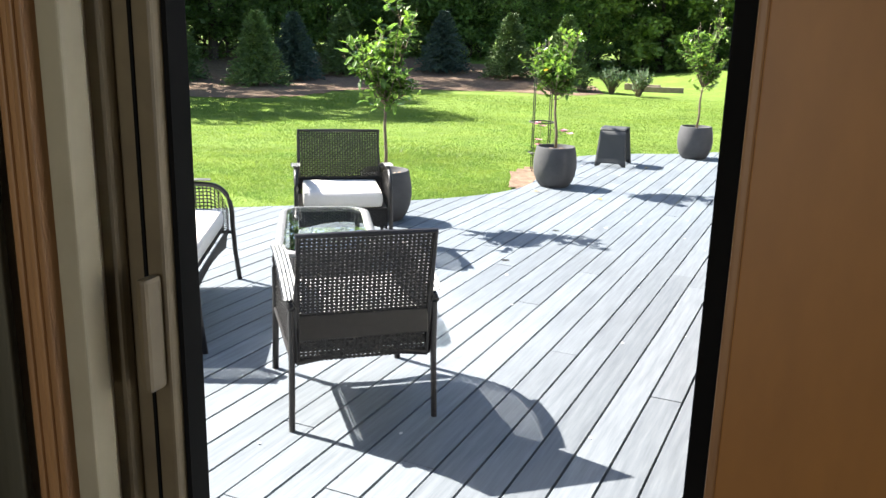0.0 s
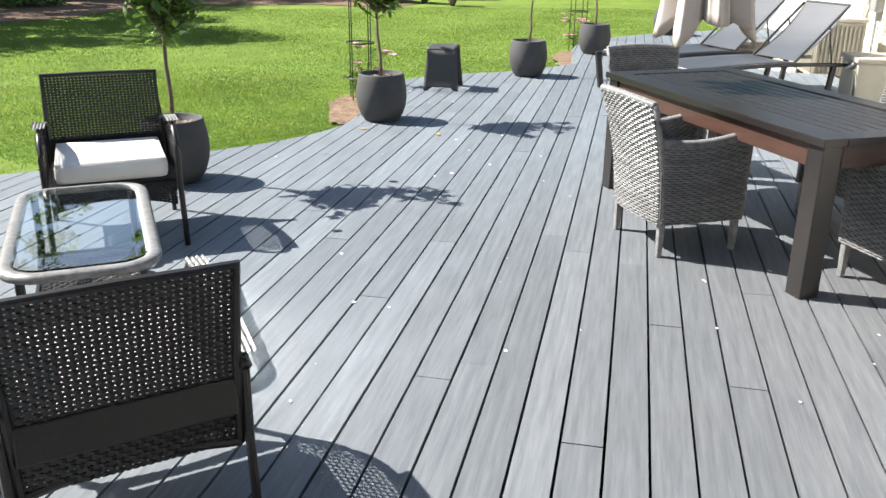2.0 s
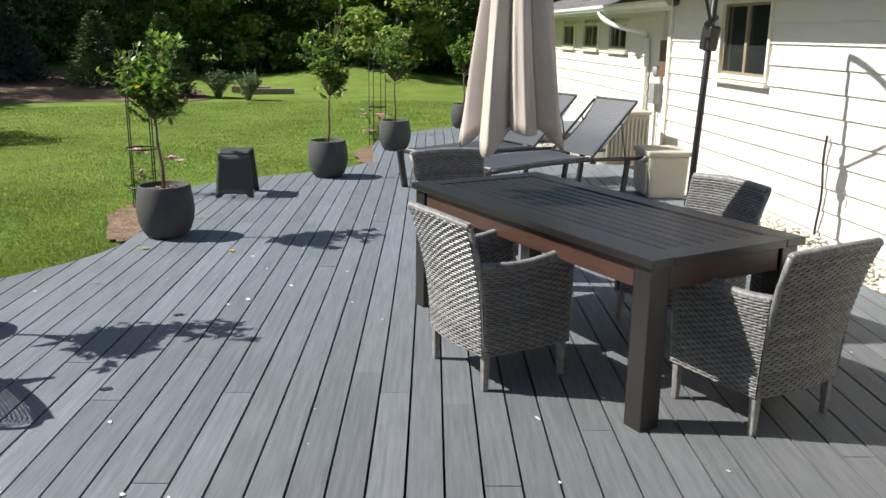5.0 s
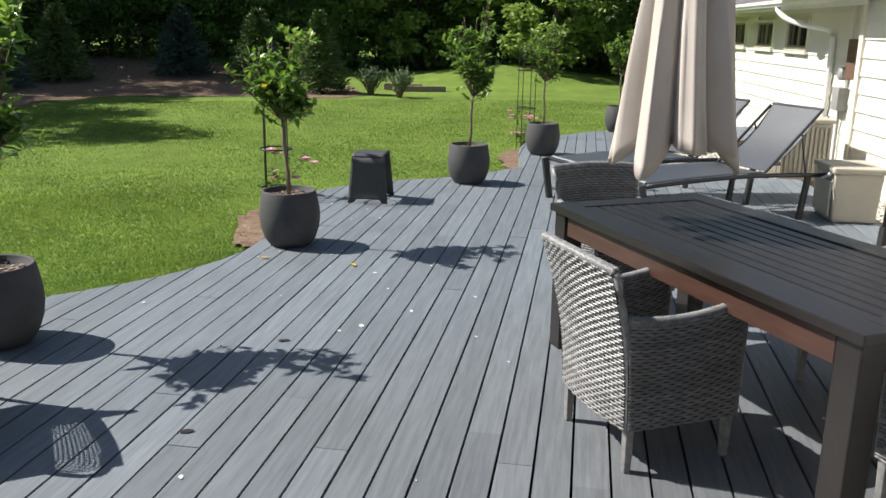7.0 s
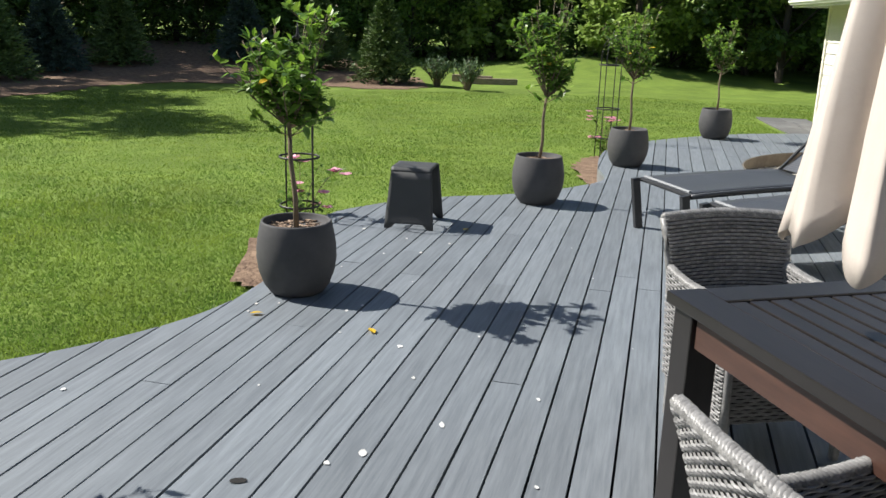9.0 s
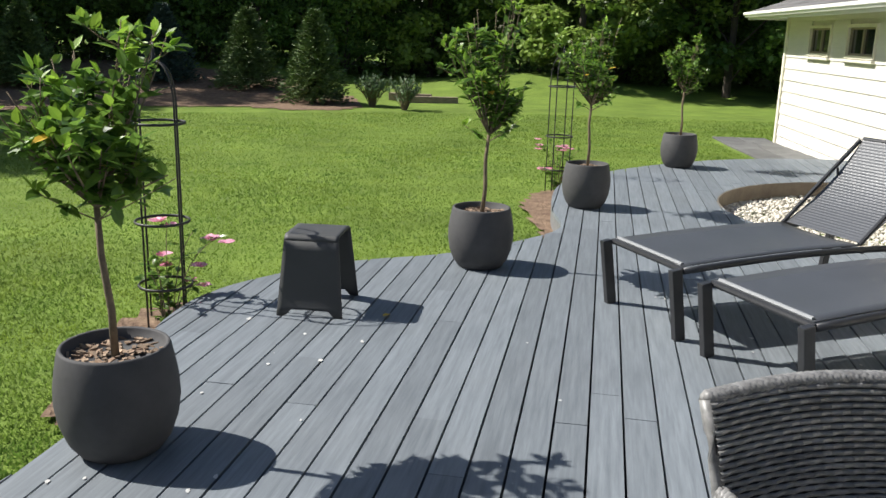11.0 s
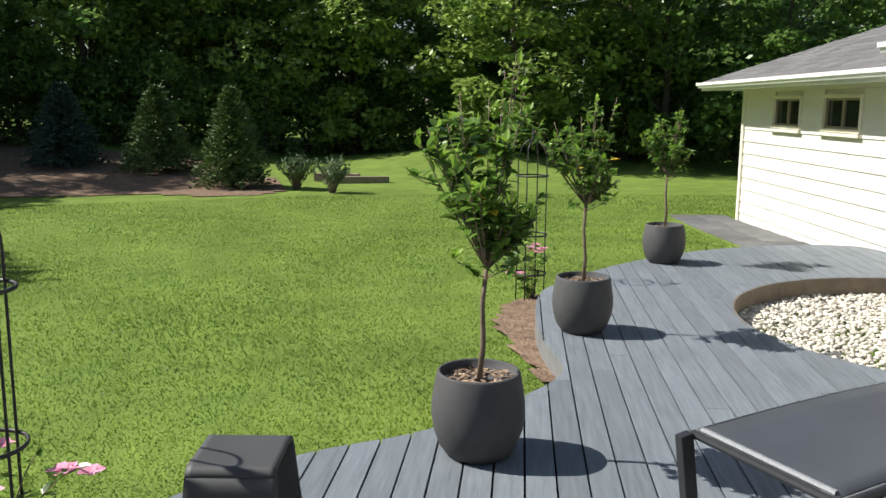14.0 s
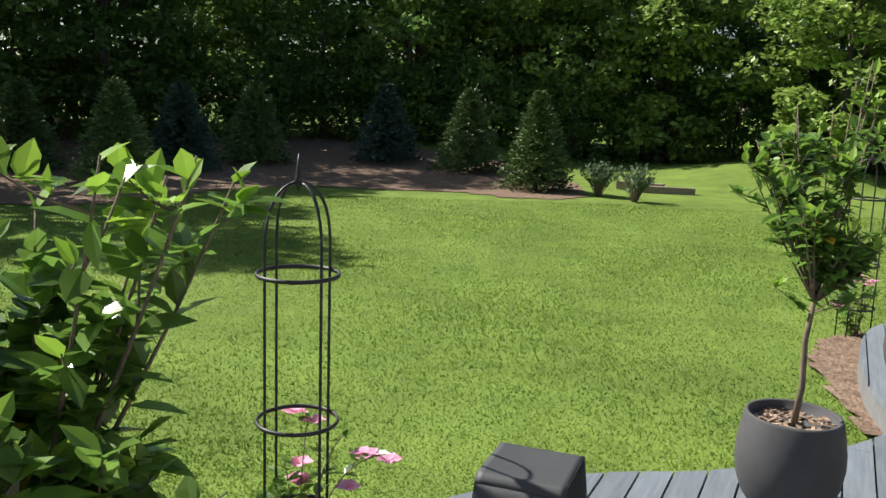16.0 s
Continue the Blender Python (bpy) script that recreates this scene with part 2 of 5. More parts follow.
def mesh_np(name, verts, faces, material, smooth=False):
    me = bpy.data.meshes.new(name)
    me.from_pydata(verts.tolist() if hasattr(verts, "tolist") else verts, [], faces.tolist() if hasattr(faces, "tolist") else faces)
    if smooth:
        for p in me.polygons:
            p.use_smooth = True
    me.materials.append(material)
    return new(name, me)


def thing(name, m, label, category, group="", kind=""):
    ob = new(name)
    ob.empty_display_size = 0.1
    ob.matrix_basis = m
    return tagged(ob, label, category, group, kind)


def box(bm, c, s, rot=(0, 0, 0), bevel=0.0, taper=1.0):
    """A box of size s about c, bevelled; taper shrinks its foot."""
    r = bmesh.ops.create_cube(bm, size=1.0)
    vs = r["verts"]
    for v in vs:
        k = taper if v.co.z < 0 else 1.0
        v.co = Vector((v.co.x * s[0] * k, v.co.y * s[1] * k, v.co.z * s[2]))
    if bevel:
        es = list({e for v in vs for e in v.link_edges})
        r = bmesh.ops.bevel(bm, geom=es, offset=bevel, segments=2, affect="EDGES", profile=0.6)
        vs = list({v for f in r["faces"] for v in f.verts} | {v for v in vs if v.is_valid})
    bmesh.ops.transform(bm, matrix=pose(*c, *rot), verts=vs)
    return bm


def B(c, s, rot=(0, 0, 0), bevel=0.0, taper=1.0):
    return box(bmesh.new(), c, s, rot, bevel, taper)


def tube(bm, pts, r, n=8, r2=None, closed=False, flat=1.0):
    """A round bar through points, tapering from r to r2."""
    pts = [Vector(p) for p in pts]
    rings = []
    cnt = len(pts)
    for i, p in enumerate(pts):
        a = pts[(i - 1) % cnt] if closed or i else p
        b = pts[(i + 1) % cnt] if closed or i < cnt - 1 else p
        d = (b - a).normalized()
        up = Vector((0, 0, 1)) if abs(d.z) < 0.95 else Vector((1, 0, 0))
        x = d.cross(up).normalized()
        y = x.cross(d)
        q = r if r2 is None else r + (r2 - r) * i / max(1, cnt - 1)
        rings.append([bm.verts.new(p + x * q * math.cos(k * math.tau / n) + y * q * flat * math.sin(k * math.tau / n)) for k in range(n)])
    for i in range(cnt if closed else cnt - 1):
        a, b = rings[i], rings[(i + 1) % cnt]
        for k in range(n):
            bm.faces.new((a[k], a[(k + 1) % n], b[(k + 1) % n], b[k]))
    if not closed:
        bm.faces.new(rings[0])
        bm.faces.new(rings[-1])
    return bm


def T(pts, r, **kw):
    return tube(bmesh.new(), pts, r, **kw)


def lathe(profile, n=40):
    bm = bmesh.new()
    rings = []
    for r, z in profile:
        rings.append([bm.verts.new((r * math.cos(k * math.tau / n), r * math.sin(k * math.tau / n), z)) for k in range(n)])
    for a, b in zip(rings, rings[1:]):
        for k in range(n):
            bm.faces.new((a[k], a[(k + 1) % n], b[(k + 1) % n], b[k]))
    bm.faces.new(rings[0])
    bm.faces.new(rings[-1])
    return bm


def arc(p0, p1, p2, n=12):
    p0, p1, p2 = Vector(p0), Vector(p1), Vector(p2)
    return [p0 * (1 - t) ** 2 + p1 * 2 * t * (1 - t) + p2 * t * t for t in [i / n for i in range(n + 1)]]


def woven(bm, P, nu, nv, amp=0.006, both=True, sub=2):
    """A woven sheet over P(u, v): strands over and under, nu across and nv up."""
    U_, V_ = nu * sub, nv * 2
    grid = []
    for j in range(V_ + 1):
        row = []
        for i in range(U_ + 1):
            u, v = i / U_, j / V_
            p = Vector(P(u, v))
            du = Vector(P(min(1, u + 0.01), v)) - Vector(P(max(0, u - 0.01), v))
            dv = Vector(P(u, min(1, v + 0.01))) - Vector(P(u, max(0, v - 0.01)))
            n = du.cross(dv).normalized()
            ci, cj = i // sub, j // 2
            h = (1 if (ci + cj) % 2 else 0.25) if j % 2 else -1.3
            row.append(bm.verts.new(p + n * amp * h))
        grid.append(row)
    for j in range(V_):
        for i in range(U_):
            bm.faces.new((grid[j][i], grid[j][i + 1], grid[j + 1][i + 1], grid[j + 1][i]))
    return bm


def lattice(bm, P, nu, nv, w=0.006, th=0.003, hv=None):
    """An open weave of flat strands over P(u, v), nu upright and nv level."""
    hv = hv or w

    def ribbon(pts, side, n):
        prev = None
        for p in pts:
            q = [bm.verts.new(p + side * a + n * b) for a, b in ((-1, -1), (1, -1), (1, 1), (-1, 1))]
            if prev:
                for k in range(4):
                    bm.faces.new((prev[k], prev[(k + 1) % 4], q[(k + 1) % 4], q[k]))
            prev = q
    e = 0.004
    for i in range(nu):
        u = (i + 0.5) / nu
        pts = [Vector(P(u, j / 12)) for j in range(13)]
        s = (Vector(P(min(1, u + e), 0.5)) - Vector(P(max(0, u - e), 0.5))).normalized()
        d = (pts[-1] - pts[0]).normalized()
        ribbon(pts, s * w / 2, s.cross(d) * th / 2)
    for j in range(nv):
        v = (j + 0.5) / nv
        m = nu * 2
        pts = []
        for i in range(m + 1):
            u = i / m
            p = Vector(P(u, v))
            s = Vector(P(min(1, u + e), v)) - Vector(P(max(0, u - e), v))
            d = Vector(P(u, min(1, v + e))) - Vector(P(u, max(0, v - e)))
            n = s.cross(d).normalized()
            pts.append(p + n * th * 0.9 * math.sin(math.pi * (u * nu + j)))
        d = (Vector(P(0.5, min(1, v + e))) - Vector(P(0.5, max(0, v - e)))).normalized()
        s = (pts[-1] - pts[0]).normalized()
        ribbon(pts, d * hv / 2, s.cross(d) * th / 2)
    return bm


def smoothstep(a, b, x):
    t = min(1, max(0, (x - a) / (b - a)))
    return t * t * (3 - 2 * t)


def ground_z(x, y):
    z = -0.17 - 0.18 * smoothstep(9, 24, y) + 0.05 * max(0, min(y, 36) - 27) * (1 - smoothstep(0, 5, x)) + 0.035 * max(0, min(y, 44) - 30)
    z += 0.55 * math.exp(-((x - 9.5) / 3.2) ** 2 - ((y - 32.5) / 3.0) ** 2)
    z += 0.025 * noise.noise(Vector((x * 0.35, y * 0.35, 0)))
    return z


# ---- plan ----
UX, UY = 0.27, 0.963
DECK = [(-9, 3.25), (-9, 4.6), (-6, 4.95), (-4.4, 5.4), (-2.94, 5.9), (-1.58, 6.4), (-0.47, 6.87), (0.0, 7.15), (0.37, 7.5), (0.6, 7.92), (0.7, 8.4), (0.73, 9.0),
        (0.8, 9.4), (0.97, 9.85), (1.43, 10.25), (1.95, 10.5), (2.55, 10.59), (3.1, 10.89), (3.55, 11.22), (3.7, 11.5), (3.76, 12.0), (3.93, 12.6), (4.2, 13.28),
        (4.5, 13.73), (5.4, 14.42), (6.1, 14.8), (6.7, 15.05), (7.4, 15.2), (8.1, 15.22), (8.7, 15.1), (9.05, 14.85), (8.62, 13.3)]
POND, PR = (7.15, 11.65), 1.77
a0, a1 = math.atan2(13.15 - POND[1], 8.1 - POND[0]), math.atan2(10.05 - POND[1], 6.4 - POND[0]) + math.tau
DECK += [(POND[0] + PR * math.cos(a0 + (a1 - a0) * i / 28), POND[1] + PR * math.sin(a0 + (a1 - a0) * i / 28)) for i in range(29)]
DECK += [(5.33, 6.19), (3.45, -0.3)]


def rounded(poly, keep):
    """The outline with each corner among the first cut softly twice."""
    for _ in range(2):
        out = []
        for i, p in enumerate(poly):
            q = poly[(i + 1) % len(poly)]
            if math.dist(p, q) > 1.8:
                out += [p, q] if not out or out[-1] != p else [q]
            else:
                out += [(p[0] * 0.75 + q[0] * 0.25, p[1] * 0.75 + q[1] * 0.25), (p[0] * 0.25 + q[0] * 0.75, p[1] * 0.25 + q[1] * 0.75)]
        poly = out
    return poly


DECKR = rounded(DECK, 0)
DP = np.array(DECKR)


def inside(px, py, poly):
    c = np.zeros(np.shape(px), bool)
    x1, y1 = poly[-1]
    for x2, y2 in poly:
        hit = ((y1 > py) != (y2 > py)) & (px < (x2 - x1) * (py - y1) / (y2 - y1 + 1e-12) + x1)
        c ^= hit
        x1, y1 = x2, y2
    return c


# ---- ground ----
def build_ground():
    xs = sorted({*np.arange(-14, 16, 0.5).round(3), *np.linspace(-400, -14, 14).round(1), *np.linspace(16, 400, 14).round(1)})
    ys = sorted({*np.arange(0, 40, 0.5).round(3), *np.linspace(-200, 0, 8).round(1), *np.linspace(40, 500, 14).round(1)})
    bm = bmesh.new()
    g = [[bm.verts.new((x, y, ground_z(x, y) if abs(x) < 60 and -10 < y < 80 else ground_z(max(-60, min(60, x)), max(-10, min(80, y))))) for x in xs] for y in ys]
    for j in range(len(ys) - 1):
        for i in range(len(xs) - 1):
            bm.faces.new((g[j][i], g[j][i + 1], g[j + 1][i + 1], g[j + 1][i]))
    ob = obj_from("ground", bm, M_LAWN, True)
    tagged(ob, "mown green lawn running back to the woods", "lawn", kind="structure")


def patch(name, outline, material, lift, label, cat, kind="structure", step=0.25):
    """A low bed that follows the ground inside an outline."""
    P_ = np.array(outline)
    lo, hi = P_.min(0), P_.max(0)
    bm = bmesh.new()
    vs = {}
    for ix in range(math.floor(lo[0] / step), math.ceil(hi[0] / step)):
        for iy in range(math.floor(lo[1] / step), math.ceil(hi[1] / step)):
            x, y = ix * step, iy * step
            if inside(np.array([x + step / 2]), np.array([y + step / 2]), outline)[0]:
                q = []
                for dx, dy in ((0, 0), (1, 0), (1, 1), (0, 1)):
                    k = (ix + dx, iy + dy)
                    if k not in vs:
                        X, Y = k[0] * step, k[1] * step
                        wob = 0.35 * step * noise.noise(Vector((X * 3, Y * 3, 4)))
                        vs[k] = bm.verts.new((X + wob, Y - wob, ground_z(X, Y) + lift + 0.012 * noise.noise(Vector((X * 6, Y * 6, 0)))))
                    q.append(vs[k])
                bm.faces.new(q)
    ob = obj_from(name, bm, material, True)
    return tagged(ob, label, cat, kind=kind)


build_ground()
MULCH = [(-16, 21), (-9, 21.0), (-7.8, 20.7), (-6.3, 20.8), (-5.2, 22.3), (-4.6, 24.5), (-3, 26.2), (0, 26.2), (1.5, 25.4), (2.6, 25.4), (3.4, 26.4), (3.4, 29), (1, 33), (-4, 36), (-9, 36), (-16, 36)]
patch("mulch_bed", rounded(MULCH, 0), M_MULCH, 0.018, "reddish brown bark mulch bed under the spruces", "mulch bed", step=0.3)
patch("mulch_bed", rounded([(0.35, 8.7), (0.5, 8.35), (0.75, 8.3), (0.8, 9.3), (1.0, 9.95), (0.75, 10.1), (0.5, 9.9), (0.38, 9.3)], 0), M_MULCH, 0.03, "small mulch patch round a trellis by the deck", "mulch bed", step=0.08)
patch("mulch_bed", rounded([(3.75, 11.3), (4.1, 12.0), (4.6, 13.6), (4.8, 14.1), (4.45, 14.25), (4.1, 13.8), (3.8, 13.2), (3.7, 12.4), (3.6, 11.6)], 0), M_MULCH, 0.03, "mulch strip along the curved deck edge", "mulch bed", step=0.08)


def grass():
    n = 420000
    r = 3.0 + 17 * nrs.rand(n) ** 1.35
    a = nrs.uniform(-0.62, 0.95, n)
    x, y = 1.5 + r * np.sin(-a + 0.1) * 1.15, 5.0 + r * np.cos(-a)
    x2, y2 = nrs.uniform(-9, 1, n // 4), nrs.uniform(4.8, 11, n // 4)
    x, y = np.r_[x, x2], np.r_[y, y2]
    ok = ~inside(x, y, DECKR) & ~inside(x, y, [(8.0, 15.0), (9.3, 19.9), (13, 19), (9, 9), (7, 9)])
    ok &= ~inside(x, y, [(0.42, 8.6), (0.75, 8.3), (0.95, 9.9), (0.55, 9.9)]) & ~inside(x, y, [(3.7, 11.5), (4.5, 13.8), (4.5, 14.2), (4.15, 13.8), (3.8, 12.8)])
    x, y = x[ok], y[ok]
    n = len(x)
    z = np.array([ground_z(u, v) for u, v in zip(x, y)]) - 0.005
    far = np.hypot(x - 1.5, y - 5)
    h = nrs.uniform(0.011, 0.031, n) * (1 + 0.25 * np.sin(x * 1.3) * np.cos(y * 0.9))
    w = nrs.uniform(0.0025, 0.005, n) * (1 + far * 0.12)
    th = nrs.uniform(0, math.tau, n)
    lean = nrs.uniform(0.1, 0.8, (n, 2)) * h[:, None] * nrs.choice([-1, 1], (n, 2))
    v = np.empty((n, 3, 3))
    v[:, 0] = np.c_[x - w * np.cos(th), y - w * np.sin(th), z]
    v[:, 1] = np.c_[x + w * np.cos(th), y + w * np.sin(th), z]
    v[:, 2] = np.c_[x + lean[:, 0], y + lean[:, 1], z + h]
    me = bpy.data.meshes.new("grass")
    me.vertices.add(n * 3)
    me.vertices.foreach_set("co", v.reshape(-1))
    me.loops.add(n * 3)
    me.loops.foreach_set("vertex_index", np.arange(n * 3))
    me.polygons.add(n)
    me.polygons.foreach_set("loop_start", np.arange(0, n * 3, 3))
    me.update(calc_edges=True)
    me.materials.append(M_GRASS)
    tagged(new("grass", me), "short mown grass blades, bright green in the sun", "grass", kind="stuff")


grass()

# ---- house ----
HOUSE = Matrix(((UX, -UY, 0, 10.3), (UY, UX, 0, 19.25), (0, 0, 1, 0), (0, 0, 0, 1)))   # x along the wall, y out of it


def wall_boards(name, x0, x1, yo, z0, z1, holes, label):
    """A wall with lapped boards, each its own piece, cut round its windows."""
    w = thing(name, HOUSE, label, "wall", kind="structure")
    bm = bmesh.new()
    xs = sorted({x0, x1, *[h[0] for h in holes], *[h[1] for h in holes]})
    for a, b in zip(xs, xs[1:]):
        cut = [h for h in holes if h[0] <= a + 1e-6 and h[1] >= b - 1e-6]
        if cut:
            h = cut[0]
            box(bm, ((a + b) / 2, yo - 0.1, (z0 + h[2]) / 2), (b - a, 0.16, h[2] - z0))
            box(bm, ((a + b) / 2, yo - 0.1, (h[3] + z1) / 2), (b - a, 0.16, z1 - h[3]))
        else:
            box(bm, ((a + b) / 2, yo - 0.1, (z0 + z1) / 2), (b - a, 0.16, z1 - z0))
    part("wall_core", bm, M_SIDING, w)
    pitch = 0.2
    z = z0
    while z < z1 - 0.02:
        zt = min(z1, z + pitch)
        spans = [(x0, x1)]
        for h in holes:
            if h[2] < zt - 0.01 and h[3] > z + 0.01:
                spans = [s for a, b in spans for s in ((a, min(b, h[0])), (max(a, h[1]), b)) if s[1] - s[0] > 0.02]
        for a, b in spans:
            bb = bmesh.new()
            q = [(yo - 0.018, z), (yo + 0.022, z), (yo + 0.004, zt + 0.01), (yo - 0.018, zt + 0.01)]
            va = [bb.verts.new((a, *p)) for p in q]
            vb = [bb.verts.new((b, *p)) for p in q]
            for k in range(4):
                bb.faces.new((va[k], va[(k + 1) % 4], vb[(k + 1) % 4], vb[k]))
            bb.faces.new(va)
            bb.faces.new(vb)
            part("siding_board", bb, M_SIDING, w)
        z += pitch
    return w


def window(name, x0, x1, yo, z0, z1, label, leaves=2):
    w = thing(name, HOUSE, label, "window", kind="structure")
    fr = bmesh.new()
    t = 0.045
    xm, zm = (x0 + x1) / 2, (z0 + z1) / 2
    for c, s in (((xm, yo, z0 + t / 2), (x1 - x0, 0.09, t)), ((xm, yo, z1 - t / 2), (x1 - x0, 0.09, t)), ((x0 + t / 2, yo, zm), (t, 0.09, z1 - z0 - 2 * t)), ((x1 - t / 2, yo, zm), (t, 0.09, z1 - z0 - 2 * t))):
        box(fr, c, s, bevel=0.004)
    part("window_frame", fr, M_TRIM, w)
    part("window_sill", B((xm, yo + 0.03, z0 - 0.03), (x1 - x0 + 0.06, 0.09, 0.04), bevel=0.006), M_TRIM, w)
    wd = (x1 - x0 - 2 * t) / leaves
    for i in range(leaves):
        a = x0 + t + i * wd
        sash = bmesh.new()
        s = 0.03
        for c, d in (((a + wd / 2, yo - 0.015, z0 + t + s / 2), (wd, 0.04, s)), ((a + wd / 2, yo - 0.015, z1 - t - s / 2), (wd, 0.04, s)),
                     ((a + s / 2, yo - 0.015, zm), (s, 0.04, z1 - z0 - 2 * t - 2 * s)), ((a + wd - s / 2, yo - 0.015, zm), (s, 0.04, z1 - z0 - 2 * t - 2 * s))):
            box(sash, c, d)
        so = part("sash", sash, M_WINFRAME, w)
        part("pane", B((a + wd / 2, yo - 0.025, zm), (wd - 2 * s, 0.008, z1 - z0 - 2 * t - 2 * s)), M_WINDARK, so)
    return w


FARW = [(-2.3, -1.25, 1.3, 1.78), (-4.08, -2.98, 1.3, 1.78), (-5.85, -4.75, 1.3, 1.78)]
NEARW = [(-11.95, -10.75, 1.12, 1.95)]
wall_boards("wall_north", -9.3, 0, 0, -0.35, 1.95, FARW, "white painted lap siding wall in full sun")
wall_boards("wall_east", -22, -9.2, 0.5, -0.3, 2.12, NEARW, "white lap siding wall of the nearer wing")
for i, h in enumerate(FARW):
    window(f"window_{i + 1}", *h[:2], 0.0, *h[2:], "small two-light casement under the eave, dark panes")
window("window_4", *NEARW[0][:2], 0.5, *NEARW[0][2:], "two-light casement with a white sill reflecting trees")


def trims():
    for x, yo, z1 in ((0.03, 0.0, 1.95), (-9.2, 0.5, 2.12)):
        t = thing("trim", HOUSE, "cream corner board at the wall end", "corner trim", kind="structure")
        part("corner_board", B((x, yo - 0.02, (z1 - 0.35) / 2), (0.11, 0.13, z1 + 0.35), bevel=0.006), M_TRIM, t)
    e = thing("wall_end", HOUSE, "gable end and inner walls that close the house", "wall", kind="structure")
    part("end_wall", B((-0.1, -4.1, 0.8), (0.16, 8.0, 2.3)), M_SIDING, e)
    part("return_wall", B((-9.3, 0.2, 0.9), (0.16, 0.55, 2.4)), M_SIDING, e)


trims()


def roof(name, x0, x1, yo, ze, depth, slope, hip, label):
    """A shingled slope from its eave, with soffit, fascia and gutter; hip cuts its far end back."""
    r = thing(name, HOUSE, label, "roof", kind="structure")
    sl = math.tan(radians(slope))
    bm = bmesh.new()
    rows = int(depth / 0.2)
    rg = random.Random(3)
    for j in range(rows):
        ya, yb = yo - j * 0.2, yo - (j + 1) * 0.2 - 0.02
        xe = x1 - (j * 0.2 if hip else 0)
        x = x0
        while x < xe - 0.05:
            xn = min(xe, x + rg.uniform(0.28, 0.36))
            za, zb = ze + (yo - ya) * sl + 0.012, ze + (yo - yb) * sl + 0.002
            q = [bm.verts.new(p) for p in ((x, ya, za), (xn - 0.006, ya, za), (xn - 0.006, yb, zb), (x, yb, zb), (x, ya, za - 0.014), (xn - 0.006, ya, za - 0.014))]
            bm.faces.new(q[:4])
            bm.faces.new((q[0], q[4], q[5], q[1]))
            x = xn
    part("shingles", bm, M_SHINGLE, r)
    bm = bmesh.new()
    xt = x1 - (depth if hip else 0)
    top = [bm.verts.new(p) for p in ((x0, yo, ze - 0.005), (x1, yo, ze - 0.005), (xt, yo - depth, ze + depth * sl - 0.005), (x0, yo - depth, ze + depth * sl - 0.005))]
    bot = [bm.verts.new(v.co - Vector((0, 0, 0.1))) for v in top]
    bm.faces.new(top)
    bm.faces.new(bot)
    for k in range(4):
        bm.faces.new((top[k], top[(k + 1) % 4], bot[(k + 1) % 4], bot[k]))
    if hip:
        f = [bm.verts.new(p) for p in ((x1, yo, ze), (x1, yo - 2 * depth, ze), (xt, yo - depth, ze + depth * sl))]
        bm.faces.new(f)
    part("roof_deck", bm, M_SHINGLE, r)
    part("soffit", B(((x0 + x1) / 2, yo - 0.35, ze - 0.06), (x1 - x0, 0.64, 0.025)), M_TRIM, r)
    part("fascia", B(((x0 + x1) / 2, yo - 0.012, ze - 0.07), (x1 - x0, 0.025, 0.14)), M_GUTTER, r)
    g = bmesh.new()
    prof = [(0.0, 0.0), (0.0, -0.085), (0.06, -0.09), (0.085, -0.05), (0.1, -0.045), (0.1, 0.0), (0.094, 0.0), (0.094, -0.04), (0.08, -0.045), (0.056, -0.083), (0.006, -0.08), (0.006, 0.0)]
    va = [g.verts.new((x0, yo + 0.002 + a, ze - 0.005 + b)) for a, b in prof]
    vb = [g.verts.new((x1 + 0.02, yo + 0.002 + a, ze - 0.005 + b)) for a, b in prof]
    for k in range(len(prof)):
        g.faces.new((va[k], va[(k + 1) % len(prof)], vb[(k + 1) % len(prof)], vb[k]))
    g.faces.new(va)
    g.faces.new(vb)
    part("gutter", g, M_GUTTER, r, "white painted metal gutter")
    if hip:
        part("end_fascia", B((x1 + 0.01, yo - depth, ze - 0.06), (0.025, 2 * depth, 0.14)), M_GUTTER, r)
    return r


roof("roof_north", -9.4, 0.55, 0.6, 2.02, 4.6, 21, True, "grey shingled hip roof with a white gutter")
roof("roof_east", -22, -6.6, 1.05, 2.2, 4.8, 21, False, "grey shingled roof of the nearer wing")


